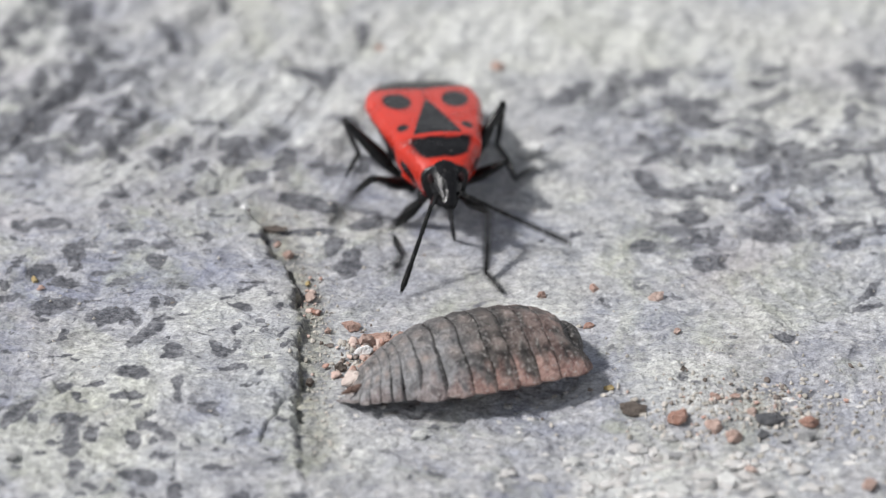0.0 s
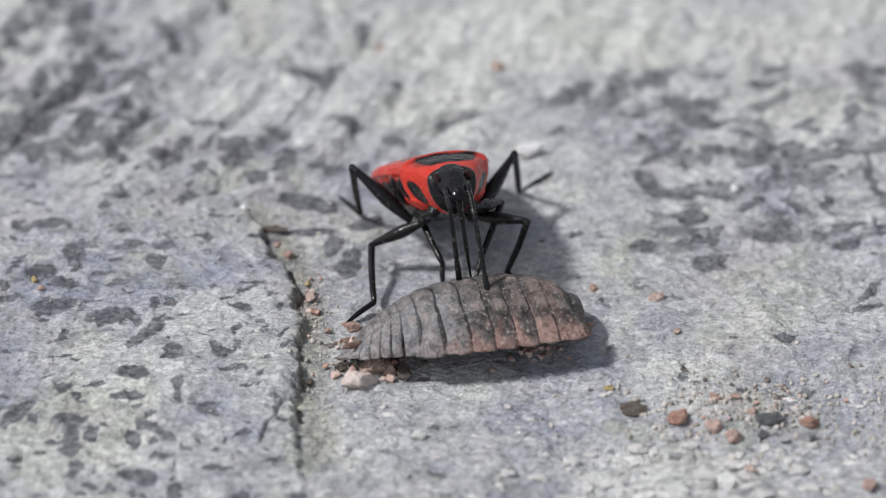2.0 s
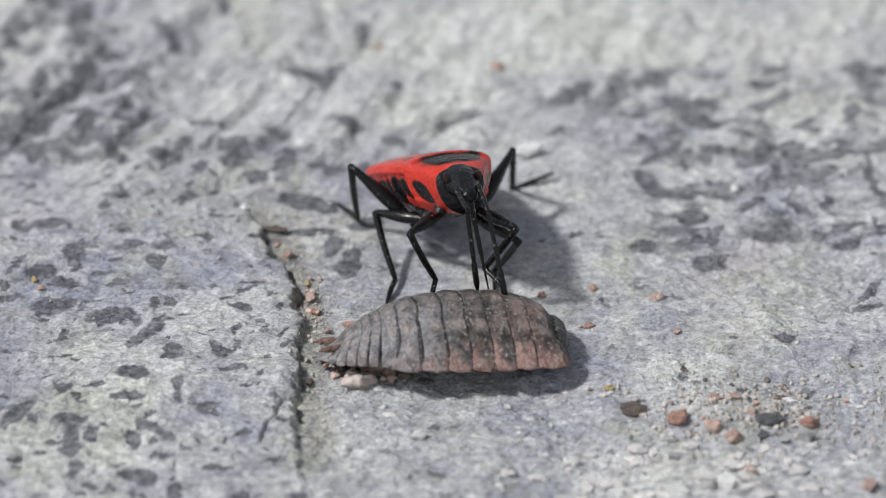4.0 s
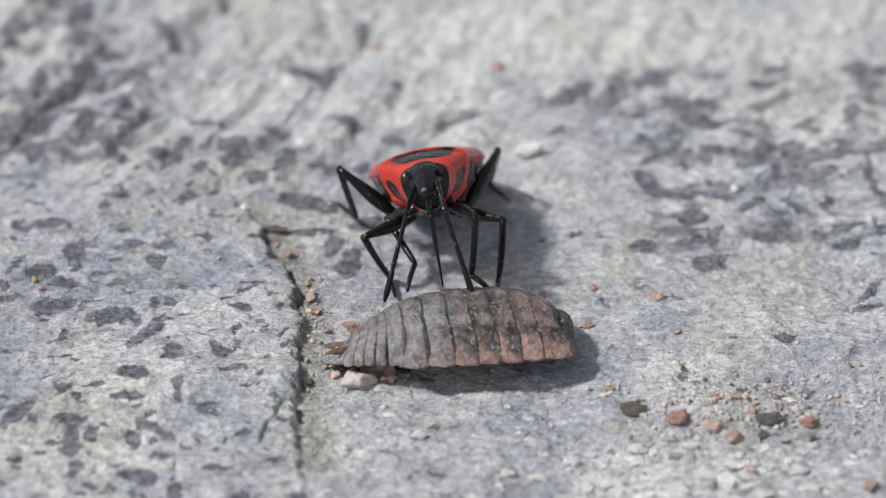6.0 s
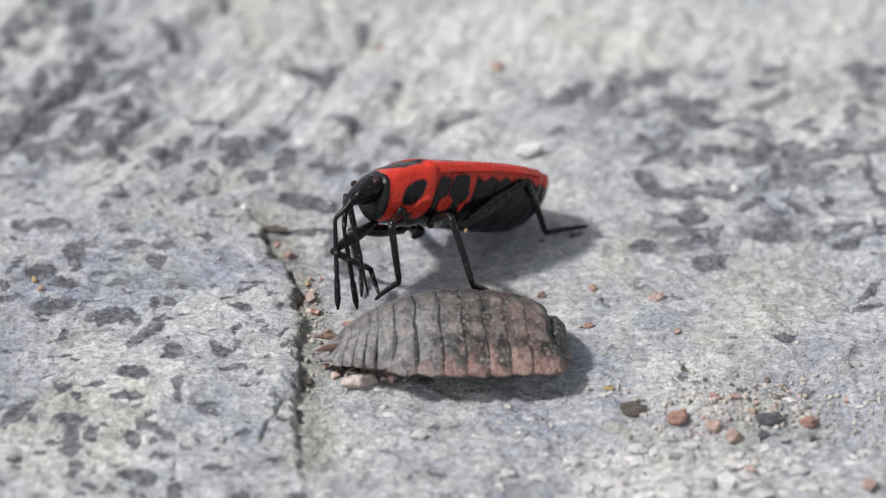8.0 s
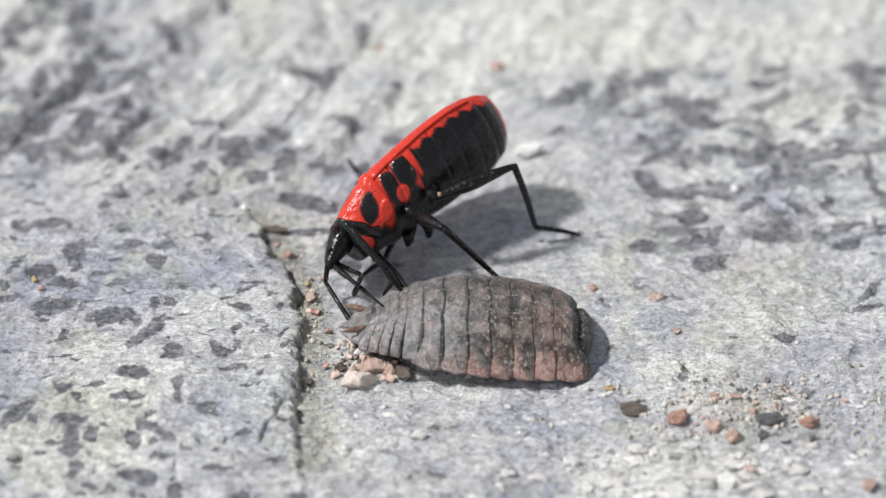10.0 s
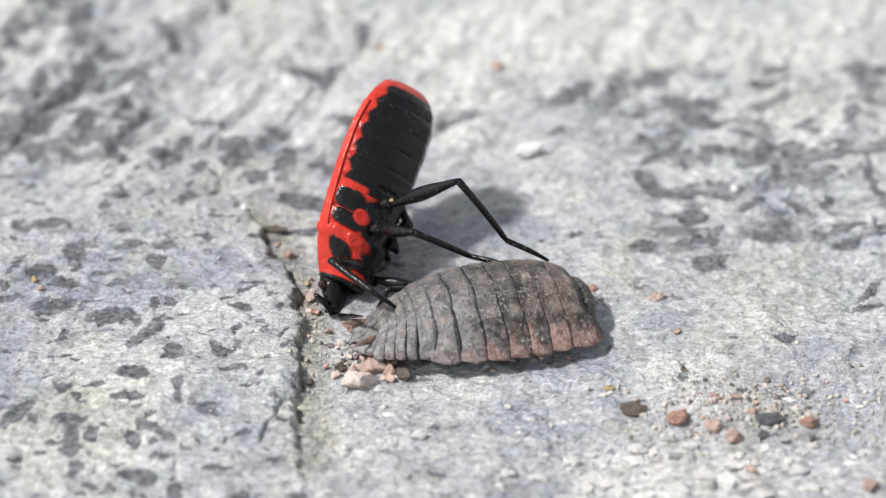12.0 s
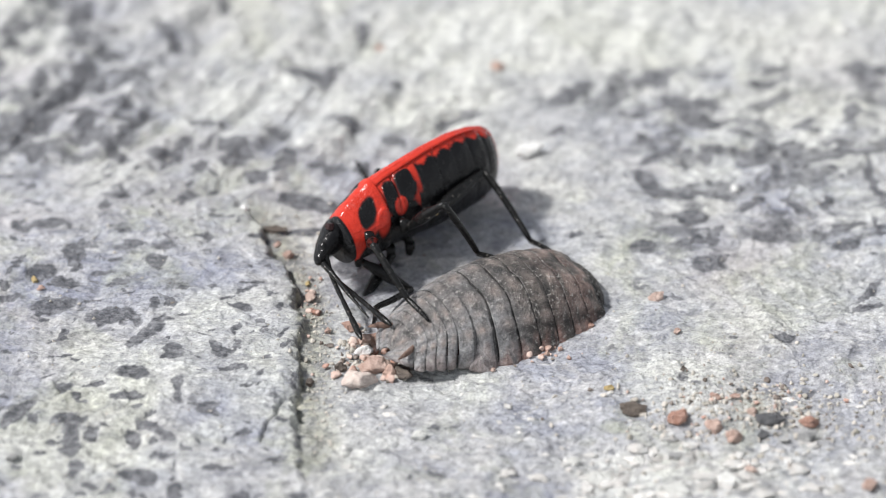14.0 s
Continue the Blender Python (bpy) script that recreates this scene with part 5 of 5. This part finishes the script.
HIND_L_KNEE_1 = [
    (0, 2.63, 5.71, 3.46), (0.1, 2.69, 4.30, 3.19), (0.3, 2.54, 4.10, 3.05), (0.5, 2.43, 4.09, 2.97),
    (1, 2.35, 1.96, 3.79), (1.5, 2.35, 2.05, 3.03), (1.7, 2.70, 1.98, 2.61), (1.8, 2.82, 1.97, 3.52),
    (2, 3.01, 2.53, 3.17), (2.2, 3.27, 2.17, 3.19), (3, 3.49, 2.16, 3.34), (3.2, 3.26, 2.35, 3.25),
    (5.5, 2.50, 3.00, 3.10), (6.5, 2.27, 2.66, 3.18),
]
HIND_L_KNEE_2 = [
    (7, 2.88, 2.30, 3.08), (7.5, 3.53, 0.39, 3.57), (8, 3.58, -0.27, 3.86), (8.2, 3.71, -0.49, 4.01),
    (10.3, 3.10, 0.20, 4.44), (10.5, 3.44, 2.11, 3.80), (11, 2.61, -0.14, 4.69), (11.5, 1.28, -2.77, 5.66),
    (12, 0.87, -3.14, 5.85), (12.3, 1.09, -2.05, 5.86), (12.5, 0.70, -2.08, 6.58), (12.7, 1.75, -2.60, 5.32),
    (13, 1.90, -1.67, 5.13), (13.5, 2.26, 0.98, 3.61),
]
HIND_L_KNEE_3 = [
    (14, 2.25, 1.69, 2.94),
]
HIND_L_KNEE = HIND_L_KNEE_1 + HIND_L_KNEE_2 + HIND_L_KNEE_3
HIND_L_TOE_1 = [
    (0, 2.89, 5.25, 0.37), (0.1, 2.90, 4.23, 0.42), (0.3, 2.82, 4.10, 0.39), (0.5, 2.76, 4.07, 0.37),
    (1, 2.83, 4.93, 0.01), (1.5, 2.78, 2.36, 0.45), (1.7, 2.85, 2.35, 0.36), (1.8, 3.09, 4.59, -0.09),
    (2, 4.50, 5.04, 0.16), (2.2, 4.49, 4.94, 0.18), (3, 4.46, 4.87, 0.13), (3.2, 4.50, 4.98, 0.17),
    (5.5, 2.77, 2.93, 0.41), (6.5, 2.67, 2.64, 0.43),
]
HIND_L_TOE_2 = [
    (7, 3.26, 2.50, 0.42), (7.5, 6.04, 1.32, 0.23), (8, 5.89, 1.21, 0.26), (8.2, 5.89, 1.19, 0.26),
    (10.3, 5.64, 0.48, 0.33), (10.5, 5.66, 0.66, 0.25), (11, 5.54, 0.51, 0.35), (11.5, 3.90, -2.55, 1.13),
    (12, 4.30, -3.24, 1.80), (12.3, 4.37, -2.49, 1.77), (12.5, 3.16, 1.73, 3.72), (12.7, 4.59, -2.10, 1.25),
    (13, 4.59, -3.43, 1.86), (13.5, 4.57, -2.90, 1.81),
]
HIND_L_TOE_3 = [
    (14, 4.55, -2.64, 1.68),
]
HIND_L_TOE = HIND_L_TOE_1 + HIND_L_TOE_2 + HIND_L_TOE_3
FEELER_L_TIP_1 = [
    (0, 5.27, -0.70, 0.75), (0.1, 2.75, -4.92, 0.80), (0.3, -0.24, -5.39, 0.72), (0.5, 0.69, -5.31, 0.95),
    (1, 1.03, -5.08, 0.83), (1.5, 1.34, -7.71, 1.98), (1.7, 3.19, -7.52, 2.02), (1.8, 2.45, -7.29, 1.82),
    (2, 1.84, -6.79, 2.30), (2.2, 2.21, -6.85, 2.26), (2.5, 3.02, -5.89, 1.97), (3, 3.46, -5.75, 1.63),
    (3.2, 3.42, -6.50, 2.13), (5.5, 0.47, -5.69, 2.23), (6, 1.22, -6.39, 2.40),
]
FEELER_L_TIP_2 = [
    (6.5, -0.87, -5.39, 2.00), (7, -0.02, -5.38, 1.85), (7.5, -2.97, -3.90, 0.59), (8, -4.13, -5.87, 1.43),
    (8.2, -4.30, -6.47, 1.29), (10.3, -2.72, -6.78, 0.38), (10.5, -2.17, -5.84, 2.66), (11, -3.47, -7.06, 1.12),
    (11.5, -3.79, -3.17, -1.63), (12, -3.59, -3.66, -1.43), (12.3, -3.02, -3.75, -1.02), (12.5, -2.09, -3.08, 0.13),
    (12.7, -0.75, -7.82, 1.93), (13, -0.80, -6.78, 1.58), (13.5, -2.14, -7.61, -0.43),
]
FEELER_L_TIP_3 = [
    (14, -3.18, -7.38, 1.14),
]
FEELER_L_TIP = FEELER_L_TIP_1 + FEELER_L_TIP_2 + FEELER_L_TIP_3
FEELER_L_BEND_1 = [
    (0, 1.85, 0.11, 2.05), (0.1, 0.77, -3.02, 3.14), (0.3, -0.49, -3.61, 3.81), (0.5, -0.35, -3.78, 4.03),
    (1, -0.22, -4.83, 4.18), (1.5, 0.43, -5.79, 4.86), (1.7, 1.41, -5.91, 4.79), (1.8, 1.42, -5.06, 4.67),
    (2, 1.23, -4.77, 5.29), (2.2, 1.34, -5.12, 5.37), (2.5, 1.66, -5.15, 5.22), (3, 2.41, -3.20, 4.02),
    (3.2, 2.43, -4.55, 5.17), (5.5, 0.03, -4.74, 5.68), (6, 0.05, -4.65, 5.40),
]
FEELER_L_BEND_2 = [
    (6.5, -1.07, -4.94, 5.57), (7, -1.45, -4.88, 5.10), (7.5, -3.12, -4.51, 4.07), (8, -4.27, -4.14, 4.56),
    (8.2, -4.12, -4.38, 4.40), (10.3, -4.48, -3.73, 1.19), (10.5, -4.22, -3.11, 1.67), (11, -4.43, -3.75, 0.12),
    (11.5, -4.44, -5.57, 0.83), (12, -4.34, -6.09, 1.00), (12.3, -3.89, -6.06, 1.47), (12.5, -3.94, -5.88, 1.20),
    (12.7, -3.64, -5.80, 1.20), (13, -4.14, -5.31, 1.24), (13.5, -4.20, -4.88, 1.03),
]
FEELER_L_BEND_3 = [
    (14, -4.33, -3.99, 1.11),
]
FEELER_L_BEND = FEELER_L_BEND_1 + FEELER_L_BEND_2 + FEELER_L_BEND_3
FEELER_R_TIP_1 = [
    (0, -1.68, -3.41, 0.36), (0.1, -1.04, -6.15, 0.88), (0.3, -1.82, -6.32, 0.59), (0.5, -1.24, -6.74, 1.22),
    (1, -1.15, -7.30, 1.57), (1.5, -0.39, -8.14, 2.00), (1.7, 1.23, -7.36, 1.85), (1.8, 1.50, -7.31, 2.03),
    (2, 0.69, -5.42, 2.11), (2.2, 1.83, -6.99, 2.33), (2.5, 1.31, -6.12, 2.08), (3, 1.96, -5.48, 1.99),
    (3.2, 1.82, -5.58, 2.01),
]
FEELER_R_TIP_2 = [
    (5.5, 0.24, -5.23, 2.11), (6, -2.31, -5.38, 1.43), (6.5, -2.80, -5.57, 1.41), (7, -3.60, -5.42, 0.93),
    (7.5, -3.85, -5.10, 0.49), (8, -3.40, -4.84, 0.66), (8.2, -3.25, -5.60, 1.24), (10.3, -3.49, -6.92, 2.97),
    (10.5, -2.13, -0.60, -0.55), (11.5, -3.04, -2.63, -1.84), (12.5, -2.11, -2.35, -0.34), (13, -1.60, -7.76, 0.31),
    (13.5, -0.47, -6.50, 0.98),
]
FEELER_R_TIP_3 = [
    (14, -2.04, -6.98, 1.53),
]
FEELER_R_TIP = FEELER_R_TIP_1 + FEELER_R_TIP_2 + FEELER_R_TIP_3
FEELER_R_BEND_1 = [
    (0, -0.52, -1.73, 3.28), (0.1, -0.73, -3.19, 2.99), (0.3, -1.53, -3.55, 3.10), (0.5, -1.31, -3.82, 3.39),
    (1, -1.32, -4.90, 4.20), (1.5, -0.53, -5.88, 4.80), (1.7, 0.24, -6.16, 5.11), (1.8, 0.56, -5.37, 5.03),
    (2, 0.28, -4.99, 5.67), (2.2, 0.66, -5.25, 5.37), (2.5, 0.77, -3.35, 4.29), (3, 1.40, -5.01, 5.51),
    (3.2, 1.38, -4.90, 5.52),
]
FEELER_R_BEND_2 = [
    (5.5, -0.68, -4.82, 5.57), (6, -1.43, -3.06, 4.12), (6.5, -2.13, -3.05, 3.94), (7, -2.81, -3.11, 3.68),
    (7.5, -4.03, -4.24, 3.93), (8, -3.87, -4.26, 4.14), (8.2, -3.84, -4.74, 4.69), (10.3, -4.00, -3.65, 1.68),
    (10.5, -3.06, -3.00, 1.83), (11.5, -3.76, -4.93, 0.65), (12.5, -3.41, -5.23, 1.17), (13, -4.07, -5.16, 0.83),
    (13.5, -3.11, -3.96, 0.67),
]
FEELER_R_BEND_3 = [
    (14, -3.81, -3.92, 0.73),
]
FEELER_R_BEND = FEELER_R_BEND_1 + FEELER_R_BEND_2 + FEELER_R_BEND_3
BEAK_TIP = [
    (0, 0.37, -0.03, 1.20), (0.3, -0.20, -1.40, 0.80), (0.5, -0.47, -5.66, 0.80), (1, -0.09, -5.33, 0.80),
    (1.5, 0.58, -5.55, 1.00), (2, 1.16, -4.87, 1.80), (2.5, 1.25, -5.28, 2.00), (3, 2.76, -5.31, 1.80),
    (5.5, 0.02, -4.84, 2.00), (6, 0.02, -5.28, 2.00), (6.5, -1.52, -4.00, 1.50), (7, -1.24, -5.67, 1.80),
    (7.5, -2.31, -5.67, 1.80), (8, -2.98, -5.13, 1.80), (8.2, -3.20, -5.31, 1.80), (10.3, -3.09, -5.28, 2.00),
    (10.5, -2.59, -4.19, 2.40), (11, -3.20, -5.28, 2.20), (12, -3.18, -7.01, 2.00), (13, -2.95, -7.37, 2.00),
    (14, -2.96, -6.76, 1.80),
]
LIMB_ROWS = {
    ("front", "r"): (FRONT_R_ANKLE, FRONT_R_KNEE, FRONT_R_TOE),
    ("front", "l"): (FRONT_L_ANKLE, FRONT_L_KNEE, FRONT_L_TOE),
    ("middle", "r"): (MIDDLE_R_ANKLE, MIDDLE_R_KNEE, MIDDLE_R_TOE),
    ("middle", "l"): (MIDDLE_L_ANKLE, MIDDLE_L_KNEE, MIDDLE_L_TOE),
    ("hind", "r"): (HIND_R_ANKLE, HIND_R_KNEE, HIND_R_TOE),
    ("hind", "l"): (HIND_L_ANKLE, HIND_L_KNEE, HIND_L_TOE),
}


def motions():
    body = {t: mm_pose(glide(BUG_ROWS, t)) for t in STEPS}
    walk(bug, [(t, body[t]) for t in STEPS])
    walk(louse, [(t, mm_pose(glide(LOUSE_ROWS, t))) for t in STEPS])
    for key, (ankles, knees, toes) in LIMB_ROWS.items():
        hip, la, lb, lc = LEGS[key[0]]
        hip = Vector((hip[0], hip[1] * (1 if key[1] == "l" else -1), hip[2])) * MM
        legs, shins, feet = [], [], []
        for t in STEPS:
            inv = body[t].inverted()
            a, k, e = (inv @ (Vector(glide(r, t)) * MM) for r in (ankles, knees, toes))
            k, a = bend(hip, a, la * MM, lb * MM, k)
            up = Vector((0, 0, 1))
            thigh, shin, foot = aim(hip, k, up), aim(k, a, k - hip), aim(a, e, k - a)
            back = thigh.inverted()
            legs.append((t, thigh))
            shins.append((t, back @ shin))
            feet.append((t, back @ foot))
        for ob, rows in zip(limbs[key], (legs, shins, feet)):
            walk(ob, rows)
    for side, tips, bends in (("l", FEELER_L_TIP, FEELER_L_BEND), ("r", FEELER_R_TIP, FEELER_R_BEND)):
        base = Vector((FEELER_BASE[0], FEELER_BASE[1] * (1 if side == "l" else -1), FEELER_BASE[2])) * MM
        first, second = [], []
        for t in STEPS:
            inv = body[t].inverted()
            c, h = (inv @ (Vector(glide(r, t)) * MM) for r in (tips, bends))
            k, c = bend(base, c, FEELER_A * MM, FEELER_B * MM, h)
            a = aim(base, k, (0, 0, 1))
            first.append((t, a))
            second.append((t, a.inverted() @ aim(k, c, (0, 0, 1))))
        for ob, rows in zip(limbs["antenna", side], (first, second)):
            walk(ob, rows)
    base = Vector(BEAK_BASE) * MM
    walk(limbs["beak"][0], [(t, aim(base, body[t].inverted() @ (Vector(glide(BEAK_TIP, t)) * MM), (1, 0, 0))) for t in STEPS])


motions()
